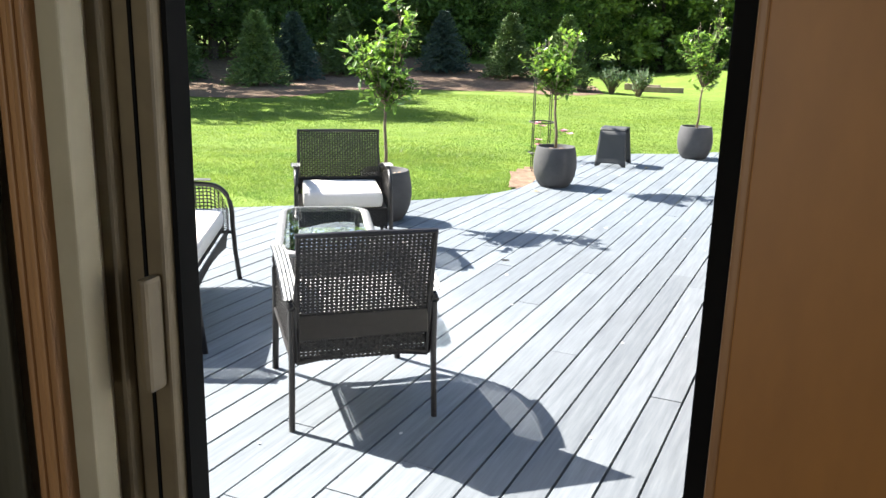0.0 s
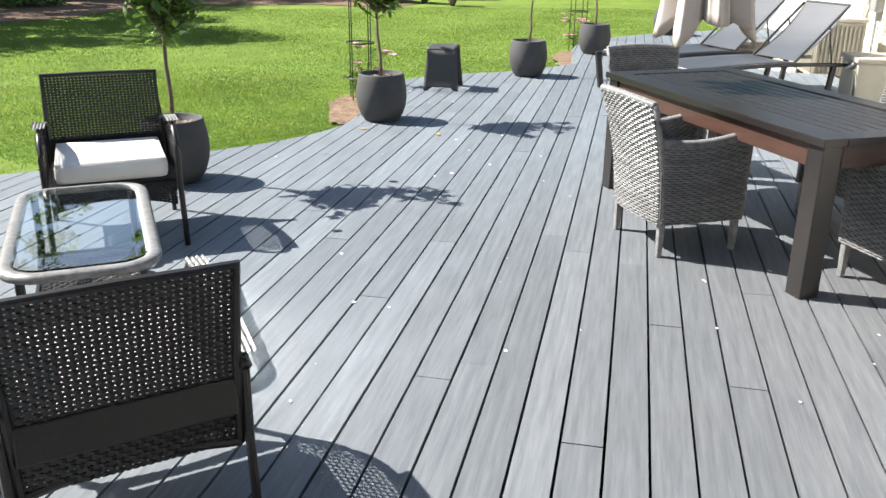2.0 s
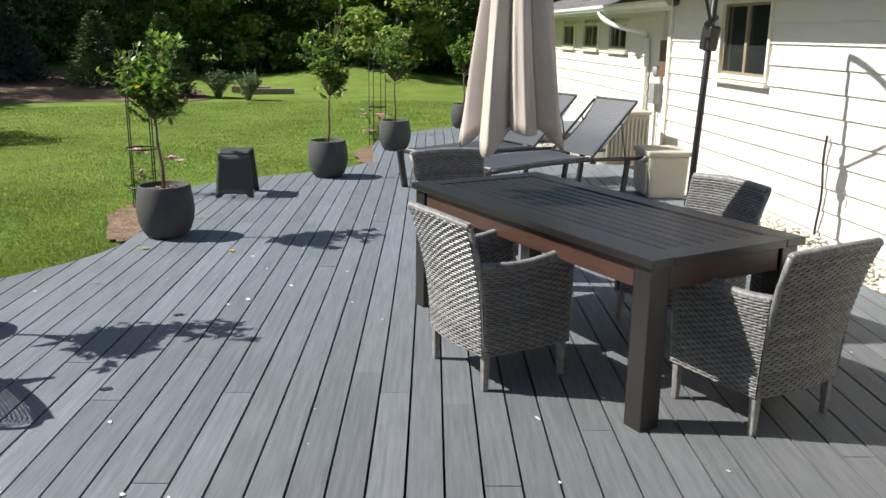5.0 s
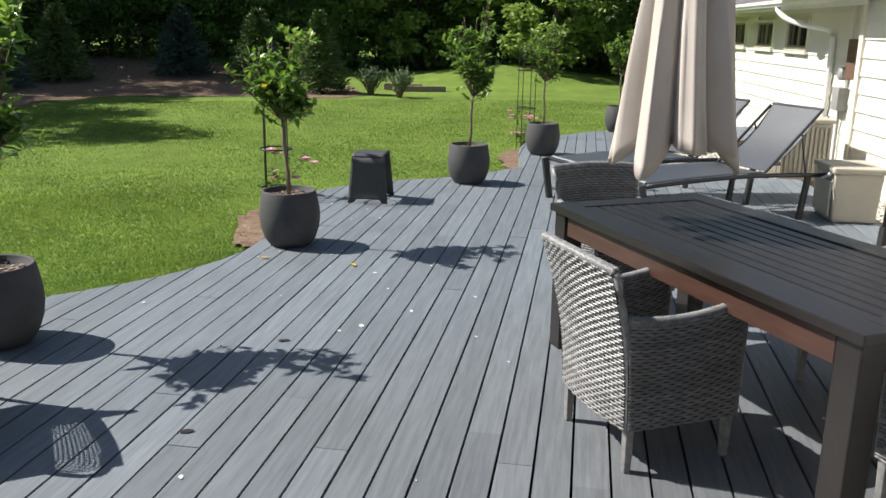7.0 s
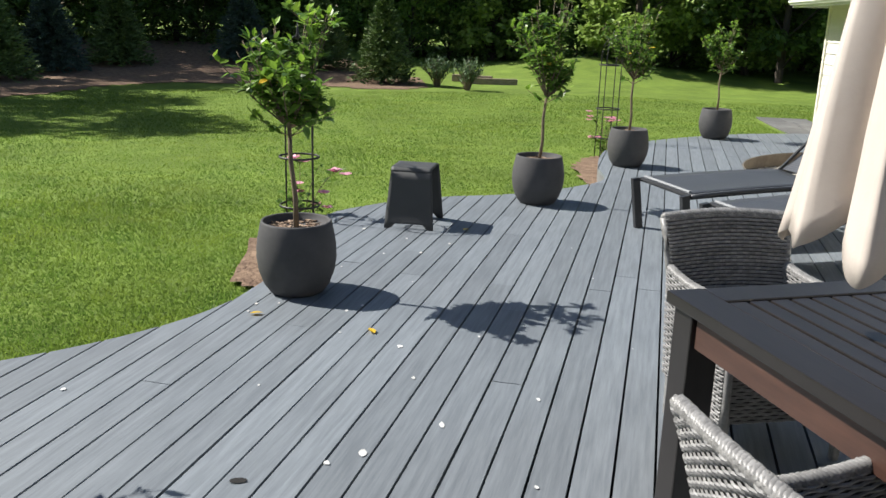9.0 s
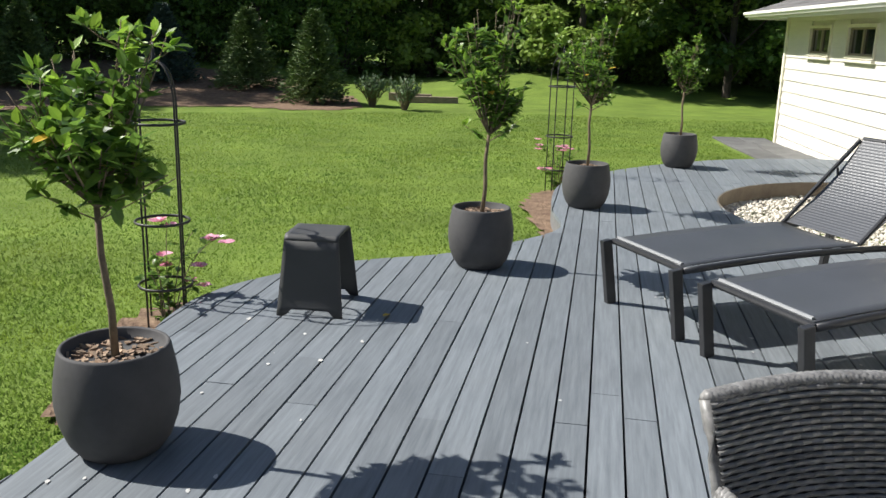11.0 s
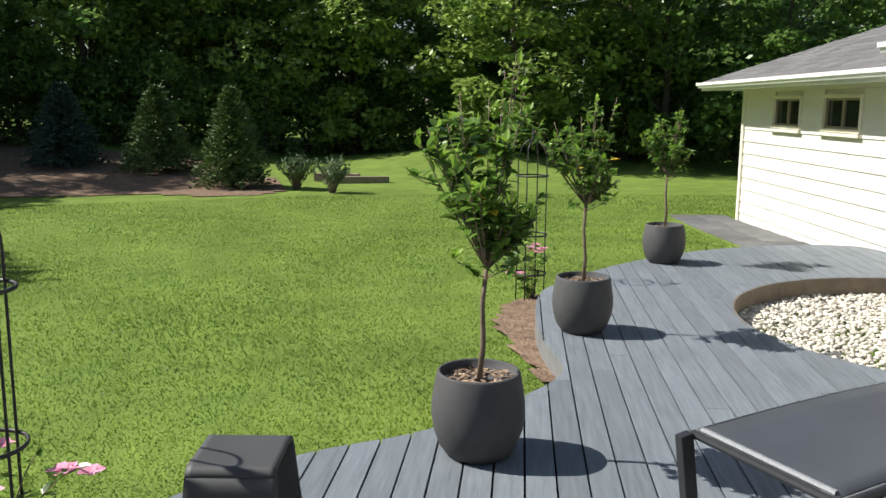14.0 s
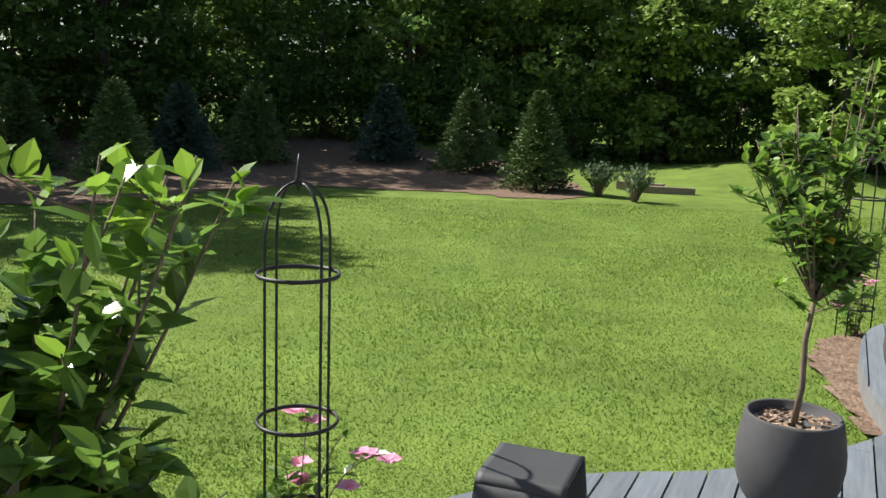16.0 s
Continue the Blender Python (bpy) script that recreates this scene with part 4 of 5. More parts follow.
# ---- lounge set ----
def wicker_seat(name, m, width, label, category, group=""):
    """A low wicker armchair or loveseat that faces +y, with scrolled open arms and a cream cushion."""
    t = thing(name, m, label, category, group)
    w = width / 2
    # back: frame and open weave
    def back(u, v):
        return ((u - 0.5) * (width - 0.04), -0.27 - 0.09 * v + 0.02 * math.sin(math.pi * v), 0.27 + 0.52 * v + 0.0 * u)
    part("back_weave", lattice(bmesh.new(), back, int(width / 0.019), 38, w=0.0115, th=0.004, hv=0.0102), M_WICKER, t, "open dark wicker weave")
    part("back_frame", T([back(0, 0), back(0, 0.5), back(0, 1), back(0.5, 1), back(1, 1), back(1, 0.5), back(1, 0)], 0.013, n=8), M_FRAME, t)
    part("lower_rail", T([back(0, 0), (0, -0.25, 0.3), back(1, 0)], 0.014, n=8), M_FRAME, t)
    part("back_band", B((0, -0.29, 0.415), (width - 0.05, 0.02, 0.1), (-8, 0, 0), bevel=0.006), M_WICKER, t)
    # seat
    part("seat_deck", B((0, 0.0, 0.33), (width - 0.03, 0.54, 0.03), bevel=0.008), M_WICKER, t)
    def apron(u, v):
        return ((u - 0.5) * (width - 0.03), 0.275 + 0.02 * v, 0.2 + 0.13 * v + 0.05 * math.sin(math.pi * u) * (1 - v))
    part("front_apron", lattice(bmesh.new(), apron, int(width / 0.019), 8, w=0.0125, th=0.004, hv=0.012), M_WICKER, t)
    cb = B((0, 0.02, 0.4), (width - 0.09, 0.52, 0.11), bevel=0.035)
    c = part("cushion", cb, M_CUSH, t, "cream seat cushion", smooth=True)
    pp = [(sx * (w - 0.055), 0.02 + sy * 0.25, 0.445) for sx, sy in ((-1, -1), (1, -1), (1, 1), (-1, 1))]
    part("piping", T(pp, 0.004, n=5, closed=True), M_CUSH, c)
    for s in (-1, 1):
        x = s * w
        # arm: from the back post over the top and down to the front foot
        top = [(x, -0.31, 0.5), (x, -0.15, 0.555), (x, 0.05, 0.6), (x, 0.2, 0.59)] + [tuple(q) for q in arc((x, 0.2, 0.59), (x, 0.33, 0.57), (x, 0.32, 0.36), 8)][1:] + [(x * 1.01, 0.33, 0.18), (x * 1.02, 0.35, 0.0)]
        part("arm_frame", T(top, 0.0145, n=8), M_FRAME, t, smooth=True)
        def arm(u, v, x=x):
            yy = -0.28 + 0.58 * u
            hi = 0.5 + 0.1 * math.sin(min(1, (u + 0.1) * 0.9) * math.pi * 0.62) - 0.16 * max(0, u - 0.8) / 0.2 * max(0, u - 0.8) / 0.2
            return (x, yy, 0.3 + (hi - 0.3) * v)
        part("arm_weave", lattice(bmesh.new(), arm, 26, 14, w=0.007, th=0.003), M_WICKER, t)
        aw = bmesh.new()
        woven(aw, lambda u, v, x=x: (x + (v - 0.5) * 0.06, -0.3 + 0.5 * u, 0.5 + 0.115 * math.sin(min(1, (u * 0.86 + 0.14)) * math.pi * 0.55) + 0.004), 24, 4, amp=0.003)
        # grey rattan colour here paints sunlight glinting on the dark wicker
        part("arm_top", aw, M_RATTAN, t, "dark wicker arm top, its sun glints painted as grey")
        part("rear_leg", T([(x, -0.29, 0.52), (x, -0.29, 0.28), (x * 1.02, -0.3, 0.0)], 0.0125, n=8), M_FRAME, t)
        part("side_rail", T([(x, -0.29, 0.3), (x, 0.32, 0.3)], 0.011, n=6), M_FRAME, t)
    return t


wicker_seat("wicker_armchair", pose(-0.28, 2.63, 0, 0, 0, 20.7), 0.56, "dark brown wicker armchair with cream cushion, seen from behind", "armchair", "wicker lounge set")
wicker_seat("wicker_armchair", pose(-0.79, 5.05, 0, 0, 0, 194), 0.62, "dark wicker armchair facing the glass table", "armchair", "wicker lounge set")
wicker_seat("wicker_loveseat", pose(-1.5, 3.54, 0, 0, 0, -80), 1.22, "dark wicker loveseat with scrolled arms and cream cushion", "loveseat", "wicker lounge set")


def coffee_table():
    t = thing("coffee_table", pose(-0.65, 3.88, 0, 0, 0, 13), "wicker coffee table with an inset glass top", "coffee table", "wicker lounge set")
    def rrect(hx, hy, r, z, n=6):
        out = []
        for cx, cy, a in ((hx - r, hy - r, 0), (-hx + r, hy - r, 90), (-hx + r, -hy + r, 180), (hx - r, -hy + r, 270)):
            for i in range(n + 1):
                q = radians(a + 90 * i / n)
                out.append((cx + r * math.cos(q), cy + r * math.sin(q), z))
        return out
    bm = bmesh.new()
    tube(bm, rrect(0.245, 0.545, 0.12, 0.415), 0.028, n=8, closed=True, flat=0.7)
    # lighter grey material stands in for sun glints along the rim
    part("rim", bm, M_RATTAN, t, "woven wicker rim with sun glints painted as grey", smooth=True)
    ob = rrect(0.225, 0.525, 0.11, 0.428)
    bm = bmesh.new()
    f = bm.faces.new([bm.verts.new(p) for p in ob])
    r = bmesh.ops.extrude_face_region(bm, geom=[f])
    bmesh.ops.translate(bm, vec=(0, 0, 0.008), verts=[v for v in r["geom"] if isinstance(v, bmesh.types.BMVert)])
    g = part("glass_top", bm, M_GLASS, t, "clear green-tinted glass pane")
    g.visible_shadow = False
    for sx in (-1, 1):
        for sy in (-1, 1):
            part("leg", T([(sx * 0.2, sy * 0.48, 0.4), (sx * 0.2, sy * 0.48, 0.2), (sx * 0.225, sy * 0.52, 0.0)], 0.016, n=8), M_FRAME, t)
    def shelf(u, v):
        return ((u - 0.5) * 0.38, (v - 0.5) * 0.9, 0.14)
    part("lower_shelf", lattice(bmesh.new(), shelf, 18, 44, w=0.013, th=0.004, hv=0.013), M_WICKER, t)
    part("shelf_frame", T([(-0.2, -0.47, 0.14), (0.2, -0.47, 0.14), (0.2, 0.47, 0.14), (-0.2, 0.47, 0.14)], 0.012, n=6, closed=True), M_FRAME, t)


coffee_table()


# ---- dining set ----
def dining_table():
    t = thing("dining_table", pose(2.655, 4.75, -0.012, 0, 0, 8.5), "long espresso-stained slatted wooden dining table", "dining table")
    L_, W_ = 1.97, 0.89
    for sx in (-1, 1):
        part("top_rail", B((sx * (W_ / 2 - 0.06), 0, 0.722), (0.12, L_, 0.036), bevel=0.004), M_TABLE, t)
        part("top_rail", B((0, sx * (L_ / 2 - 0.06), 0.7215), (W_ - 0.244, 0.12, 0.035), bevel=0.004), M_TABLE, t)
    n = 9
    wd = (W_ - 0.25) / n
    for i in range(n):
        part("slat", B((-W_ / 2 + 0.125 + wd * (i + 0.5), 0, 0.719), (wd - 0.012, L_ - 0.244, 0.03), bevel=0.004), M_TABLE, t)
    part("under_panel", B((0, 0, 0.69), (W_ - 0.2, L_ - 0.2, 0.012)), M_FRAME, t)
    for s in (-1, 1):
        part("apron", B((s * (W_ / 2 - 0.045), 0, 0.65), (0.028, L_ - 0.26, 0.1), bevel=0.003), M_APRON, t, "red-brown stained apron")
        part("apron", B((0, s * (L_ / 2 - 0.045), 0.65), (W_ - 0.26, 0.028, 0.1), bevel=0.003), M_APRON, t)
        for q in (-1, 1):
            part("leg", B((s * (W_ / 2 - 0.07), q * (L_ / 2 - 0.07), 0.352), (0.1, 0.1, 0.704), bevel=0.006), M_TABLE, t)


dining_table()


def basket(bm, P, cols, rows, amp=0.004, fill=0.8):
    '''Level strands over P(u, v), each going over one stake and under the next.'''
    seg = cols * 2
    for j in range(rows):
        v = (j + 0.5) / rows
        prev = None
        for i in range(seg + 1):
            u = i / seg
            p = Vector(P(u, v))
            du = Vector(P(min(1, u + 0.02), v)) - Vector(P(max(0, u - 0.02), v))
            dv = Vector(P(u, min(1, v + 0.5 / rows))) - Vector(P(u, max(0, v - 0.5 / rows)))
            nn = du.cross(dv).normalized()
            h = dv * 0.5 * fill
            c = p + nn * amp * (1 if (i // 2 + j) % 2 else -0.8) * (1.0 if i % 2 else 0.1)
            q = [bm.verts.new(c + w) for w in (-h, nn * amp * 1.1 - h * 0.45, nn * amp * 1.1 + h * 0.45, h)]
            if prev:
                for k in range(3):
                    bm.faces.new((prev[k], q[k], q[k + 1], prev[k + 1]))
            prev = q
    return bm


def sheet_of(P, n=8, m=8, back=0.0):
    bm = bmesh.new()
    g = []
    for j in range(m + 1):
        row = []
        for i in range(n + 1):
            u, v = i / n, j / m
            p = Vector(P(u, v))
            du = Vector(P(min(1, u + 0.02), v)) - Vector(P(max(0, u - 0.02), v))
            dv = Vector(P(u, min(1, v + 0.02))) - Vector(P(u, max(0, v - 0.02)))
            row.append(bm.verts.new(p - du.cross(dv).normalized() * back))
        g.append(row)
    for a, b in zip(g, g[1:]):
        for i in range(n):
            bm.faces.new((a[i], a[i + 1], b[i + 1], b[i]))
    return bm


def braid(pts, r, turns):
    '''Three strands plaited round a line of points.'''
    pts = [Vector(p) for p in pts]
    bm = bmesh.new()
    n = turns * 8
    for s in range(3):
        line = []
        for i in range(n + 1):
            f = i / n * (len(pts) - 1)
            k = min(int(f), len(pts) - 2)
            p = pts[k].lerp(pts[k + 1], f - k)
            d = (pts[k + 1] - pts[k]).normalized()
            x = d.cross(Vector((0.3, 0.9, 0.2))).normalized()
            a = i / 8 * math.tau + s * math.tau / 3
            line.append(p + (x * math.cos(a) + d.cross(x) * math.sin(a)) * r * 0.55)
        tube(bm, line, r * 0.62, n=5)
    return bm


def dining_chair():
    t = thing("dining_chair", pose(2.13, 4.58, 0, 0, 0, -82), "grey woven rattan dining armchair with curved back", "dining chair", "rattan chairs round the table")
    W_ = 0.47

    def back(off):
        def f(u, v):
            k = 0.5 * (W_ + 0.06 * v * v)
            z = 0.17 + 0.605 * v + 0.012 * v * math.sin(math.pi * u)
            return ((u - 0.5) * 2 * k, -0.22 - 0.11 * v * v - 0.025 * math.sin(math.pi * u) + off, z)
        return f

    def side(s, off):
        def f(u, v):
            y = -0.23 + 0.46 * u - 0.03 * v * (1 - u)
            top = 0.575 + 0.05 * (u - 0.35) ** 2 / 0.42
            return (s * (W_ / 2 + 0.012 * v) + off * s, y, 0.17 + (top - 0.17) * v)
        return f

    def panel(name, P, cols, rows, flip=False):
        Q = (lambda u, v: P(1 - u, v)) if flip else P
        o = tagged(part(name, basket(bmesh.new(), Q, cols, rows), M_RATTAN, t), kind="stuff")
        # added dark sheet: paints the shade seen through gaps between strands
        part("weave_core", sheet_of(Q, back=0.005), M_WEAVESHADE, o, "dark sheet that paints the shade between the strands")
    panel("backrest", back(-0.016), 20, 46)
    panel("backrest_front", lambda u, v: back(0.016)(u, 0.36 + 0.64 * v), 20, 28, True)
    bf = back(0)
    rim = [bf(i / 12, 1) for i in range(13)]
    part("back_rim", braid(rim, 0.019, 16), M_RATTAN, t, smooth=True)
    for s in (-1, 1):
        part("back_post", T([bf((s + 1) / 2, j / 10) for j in range(11)], 0.015, n=8), M_RATTAN, t, smooth=True)
        panel("arm_panel", side(s, 0.016), 17, 34, s < 0)
        panel("arm_panel", side(s, -0.016), 17, 34, s > 0)
        part("arm_rim", braid([side(s, 0)(i / 10, 1.0) for i in range(11)], 0.019, 14), M_RATTAN, t, smooth=True)
        part("arm_post", T([side(s, 0)(1, 1 - j / 6) for j in range(7)], 0.016, n=8), M_RATTAN, t, smooth=True)
        for y in (-0.21, 0.21):
            part("leg", B((s * (W_ / 2 - 0.01), y, 0.095), (0.036, 0.036, 0.19), bevel=0.006, taper=0.75), M_RATTAN, t)
    # seat base in the same dark colour, as shade under its strands
    part("seat", B((0, 0.0, 0.375), (W_ - 0.045, 0.42, 0.05), bevel=0.015), M_WEAVESHADE, t)
    part("seat_weave", basket(bmesh.new(), lambda u, v: ((u - 0.5) * (W_ - 0.05), -0.2 + 0.41 * v, 0.404), 16, 26), M_RATTAN, t)
    panel("front_panel", lambda u, v: ((0.5 - u) * (W_ - 0.03), 0.225, 0.17 + 0.23 * v), 16, 17)
    return t


dc = dining_chair()
c2 = copy_thing(dc, pose(2.98, 3.80, 0, 0, 0, 9))
c2["label"] = "grey woven rattan dining armchair at the table end"
c3 = copy_thing(dc, pose(2.62, 6.1, 0, 0, 0, 184))
c4 = copy_thing(dc, pose(3.33, 4.8, 0, 0, 0, 98))


def umbrella():
    hub = Vector((2.45, 5.15, 2.62))
    t = thing("cantilever_umbrella", Matrix(), "closed beige canvas cantilever umbrella on a black pole", "umbrella")
    foot, top = Vector((4.9, 6.8, 0.0)), Vector((5.2, 7.02, 2.5))
    part("pole", T([foot, top], 0.027, n=14), M_IRON, t, "black metal pole", smooth=True)
    part("base_plate", B((4.9, 6.8, 0.025), (0.7, 0.7, 0.05), (0, 0, -15), bevel=0.012), M_IRON, t)
    part("collar", T([foot + Vector((0, 0, 0.04)), foot.lerp(top, 0.1)], 0.04, n=14), M_IRON, t)
    crank = part("crank_box", B(foot.lerp(top, 0.62), (0.1, 0.12, 0.2), (6, 4, 0), bevel=0.02), M_IRON, t)
    c = foot.lerp(top, 0.62)
    part("crank_handle", T([c, c + Vector((-0.09, -0.06, 0.0)), c + Vector((-0.1, -0.07, -0.1))], 0.012, n=6), M_LFRAME, crank)
    part("clamp", T([c + Vector((-0.06, -0.03, 0.1)), c + Vector((0.07, 0.04, 0.16))], 0.03, n=8), M_IRON, t)
    part("arm", T(arc(top, top.lerp(hub, 0.3) + Vector((0, 0, 0.45)), hub + Vector((0, 0, 0.12)), 14), 0.024, n=10), M_IRON, t, smooth=True)
    part("strut", T([foot.lerp(top, 0.66), top.lerp(hub, 0.35) + Vector((0, 0, 0.22))], 0.014, n=8), M_IRON, t)
    # the hanging folds
    rg = random.Random(11)
    bm = bmesh.new()
    n, rows = 160, 26
    folds = [rg.uniform(0.75, 1.2) for _ in range(8)]
    hem = [rg.uniform(-0.06, 0.1) for _ in range(8)]
    grid = []
    for j in range(rows + 1):
        v = j / rows
        row = []
        for i in range(n):
            a = i * math.tau / n
            k = a / math.tau * 8
            f = int(k) % 8
            s = k - int(k)
            lobe = math.sin(math.pi * s)
            base = 0.03 + 0.235 * v ** 0.85
            r = base * (0.62 + 0.5 * lobe ** 0.8 * folds[f]) + 0.008 * math.sin(5 * a + 9 * v) * v - 0.028 * v * abs(math.sin(11.5 * a + 1.3 * math.sin(3 * a) + 0.8 * v)) ** 0.6 + 0.012 * v
            drop = (1.62 - hem[f] * lobe - 0.1 * (1 - lobe)) * v
            row.append(bm.verts.new((hub.x + r * math.cos(a + 0.25 * v), hub.y + r * math.sin(a + 0.25 * v), hub.z - drop)))
        grid.append(row)
    for j in range(rows):
        for i in range(n):
            bm.faces.new((grid[j][i], grid[j][(i + 1) % n], grid[j + 1][(i + 1) % n], grid[j + 1][i]))
    cn = part("canopy", bm, M_CANVAS, t, "folded beige canvas canopy", smooth=True)
    cn.modifiers.new("s", "SOLIDIFY").thickness = 0.004
    part("mast", T([hub + Vector((0, 0, 0.15)), hub - Vector((0, 0, 1.45))], 0.02, n=10), M_FRAME, t)
    for k in range(8):
        a = k * math.tau / 8
        part("rib", T([hub, hub + Vector((0.16 * math.cos(a), 0.16 * math.sin(a), -1.5))], 0.007, n=5), M_FRAME, t)
    part("hub", lathe([(0.02, -0.02), (0.05, 0.0), (0.045, 0.06), (0.015, 0.1)], 16), M_IRON, t).matrix_basis = Matrix.Translation(hub)


umbrella()


def lounger():
    t = thing("sun_lounger", pose(3.37, 9.08, 0, 0, 0, 11), "charcoal sling sun lounger with raised backrest", "sun lounger", "pair of sun loungers")
    w, z0 = 0.33, 0.385
    hx, bl = 1.2, 0.74
    be = radians(43)

    def zz(x):
        return z0 + 0.035 * math.sin(math.pi * min(1, x / 1.9))
    for s in (-1, 1):
        pts = [(x, s * w, zz(x) - 0.015) for x in [1.95 * i / 14 for i in range(15)]]
        part("side_rail", T(pts, 0.019, n=8), M_LFRAME, t, smooth=True)
        part("leg", B((-0.02, s * w, 0.19), (0.06, 0.04, 0.39), (0, -9, 0), bevel=0.005), M_LFRAME, t)
        part("rear_leg", B((1.62, s * w, 0.19), (0.05, 0.035, 0.39), (0, 8, 0), bevel=0.005), M_LFRAME, t)
        part("back_rail", T([(hx, s * (w - 0.03), zz(hx) + 0.005), (hx + bl * math.cos(be), s * (w - 0.03), zz(hx) + bl * math.sin(be))], 0.013, n=8), M_LFRAME, t)
        part("prop", T([(hx + 0.5 * math.cos(be), s * (w - 0.05), zz(hx) + 0.5 * math.sin(be)), (hx + 0.46, s * (w - 0.05), zz(1.6) - 0.01)], 0.008, n=6), M_LFRAME, t)
    bm = bmesh.new()
    g = [[bm.verts.new((hx * i / 16, (j / 8 - 0.5) * 2 * (w - 0.015), zz(hx * i / 16) + 0.008 - 0.014 * math.sin(math.pi * j / 8))) for j in range(9)] for i in range(17)]
    for i in range(16):
        for j in range(8):
            bm.faces.new((g[i][j], g[i + 1][j], g[i + 1][j + 1], g[i][j + 1]))
    s_ = part("seat_sling", bm, M_SLING, t, "taut charcoal mesh fabric", smooth=True)
    s_.modifiers.new("s", "SOLIDIFY").thickness = 0.006
    def bk(u, v):
        return (hx + 0.02 + bl * v * math.cos(be) + 0.03 * math.sin(math.pi * v), (0.5 - u) * 2 * (w - 0.04), zz(hx) + 0.01 + bl * v * math.sin(be) - 0.03 * math.sin(math.pi * v))
    bm = woven(bmesh.new(), bk, 36, 34, amp=0.0008)
    b_ = part("back_sling", bm, M_SLING, t)
    b_.modifiers.new("s", "SOLIDIFY").thickness = 0.005
    part("back_top", T([bk(0, 1), bk(0.5, 1), bk(1, 1)], 0.014, n=8), M_LFRAME, t)
    part("foot_rail", T([(-0.0, -w, zz(0) - 0.012), (0, w, zz(0) - 0.012)], 0.017, n=8), M_LFRAME, t)
    part("piping", T([(0.012, -w + 0.03, zz(0) + 0.012), (0.012, w - 0.03, zz(0) + 0.012)], 0.012, n=6), M_PIPING, t, "pale grey woven edge")
    part("cross_bar", T([(hx, -w, zz(hx) - 0.03), (hx, w, zz(hx) - 0.03)], 0.012, n=8), M_LFRAME, t)
    return t


lo = lounger()
copy_thing(lo, pose(3.54, 8.2, 0, 0, 0, 11))


# ---- yard ----
def timber_edge():
    t = thing("garden_timber", pose(5.3, 27.9, ground_z(5.3, 27.9), 0, 0, -8), "weathered squared timber lying in the grass", "timber")
    part("beam", B((-0.1, 0, 0.08), (1.6, 0.16, 0.18), bevel=0.015), M_TIMBER, t)
    part("beam", B((-0.6, 0.35, 0.12), (1.2, 0.16, 0.2), (0, 0, -18), bevel=0.015), M_TIMBER, t)


timber_edge()


def leaf_cards(n, rg, centre, radius, size, up=0.3):
    """n small pointed leaves scattered in a soft ball; six points each are too many far off, so four."""
    d = rg.normal(size=(n, 3))
    d /= np.linalg.norm(d, axis=1)[:, None]
    r = radius * rg.uniform(0.55, 1.0, n) ** 0.6
    c = centre + d * r[:, None] * [1, 1, 0.5]
    a = rg.normal(size=(n, 3)) * [1, 1, 0.5] + [0, 0, -up]
    a /= np.linalg.norm(a, axis=1)[:, None]
    b = np.cross(a, [0, 0, 1.0] + rg.normal(size=(n, 3)) * 0.45)
    b /= np.linalg.norm(b, axis=1)[:, None] + 1e-9
    s = size * rg.uniform(0.6, 1.3, n)[:, None]
    return np.stack([c, c + a * s * 0.5 + b * s * 0.32, c + a * s, c + a * s * 0.5 - b * s * 0.32], 1)


def deciduous(seed, height, spread, low, nclump, per, size, material, name="woodland_tree", label="broad-leaved woodland tree at the lawn's edge", wide=0.9):
    rg = np.random.RandomState(seed)
    r2 = random.Random(seed)
    t = thing(name, Matrix(), label, "tree", "woodland edge")
    bm = T([(0, 0, -0.3), (0.05, 0.03, height * 0.3), (-0.05, 0.05, height * 0.6), (0, 0, height * 0.92)], 0.05 * height * 0.35, r2=0.02, n=8)
    V = []
    for i in range(nclump):
        h = low + (1 - low) * (i + 0.5) / nclump
        prof = math.sin(math.pi * min(1, max(0.08, (h - low) / (1 - low) * 0.85 + 0.12))) ** 0.6
        a = i * 2.4 + r2.uniform(-0.5, 0.5)
        rr = spread * prof * r2.uniform(0.45, 1.05)
        c = np.array([rr * math.cos(a), rr * math.sin(a), h * height + r2.uniform(-0.3, 0.3)])
        if i % 2 == 0:
            tube(bm, [(0, 0, max(0.2, c[2] - rr * 0.7)), tuple(c * [0.5, 0.5, 1] - [0, 0, rr * 0.15]), tuple(c)], 0.04, n=5, r2=0.01)
        V.append(leaf_cards(per, rg, c, r2.uniform(0.65, 1.15) * wide, size * 0.85))
    part("trunk", bm, M_TRUNK, t)
    v = np.concatenate(V).reshape(-1, 3)
    f = np.arange(len(v)).reshape(-1, 4)
    ob = mesh_np("crown", v, f, material)
    ob.parent = t
    tagged(ob, kind="stuff")
    return t


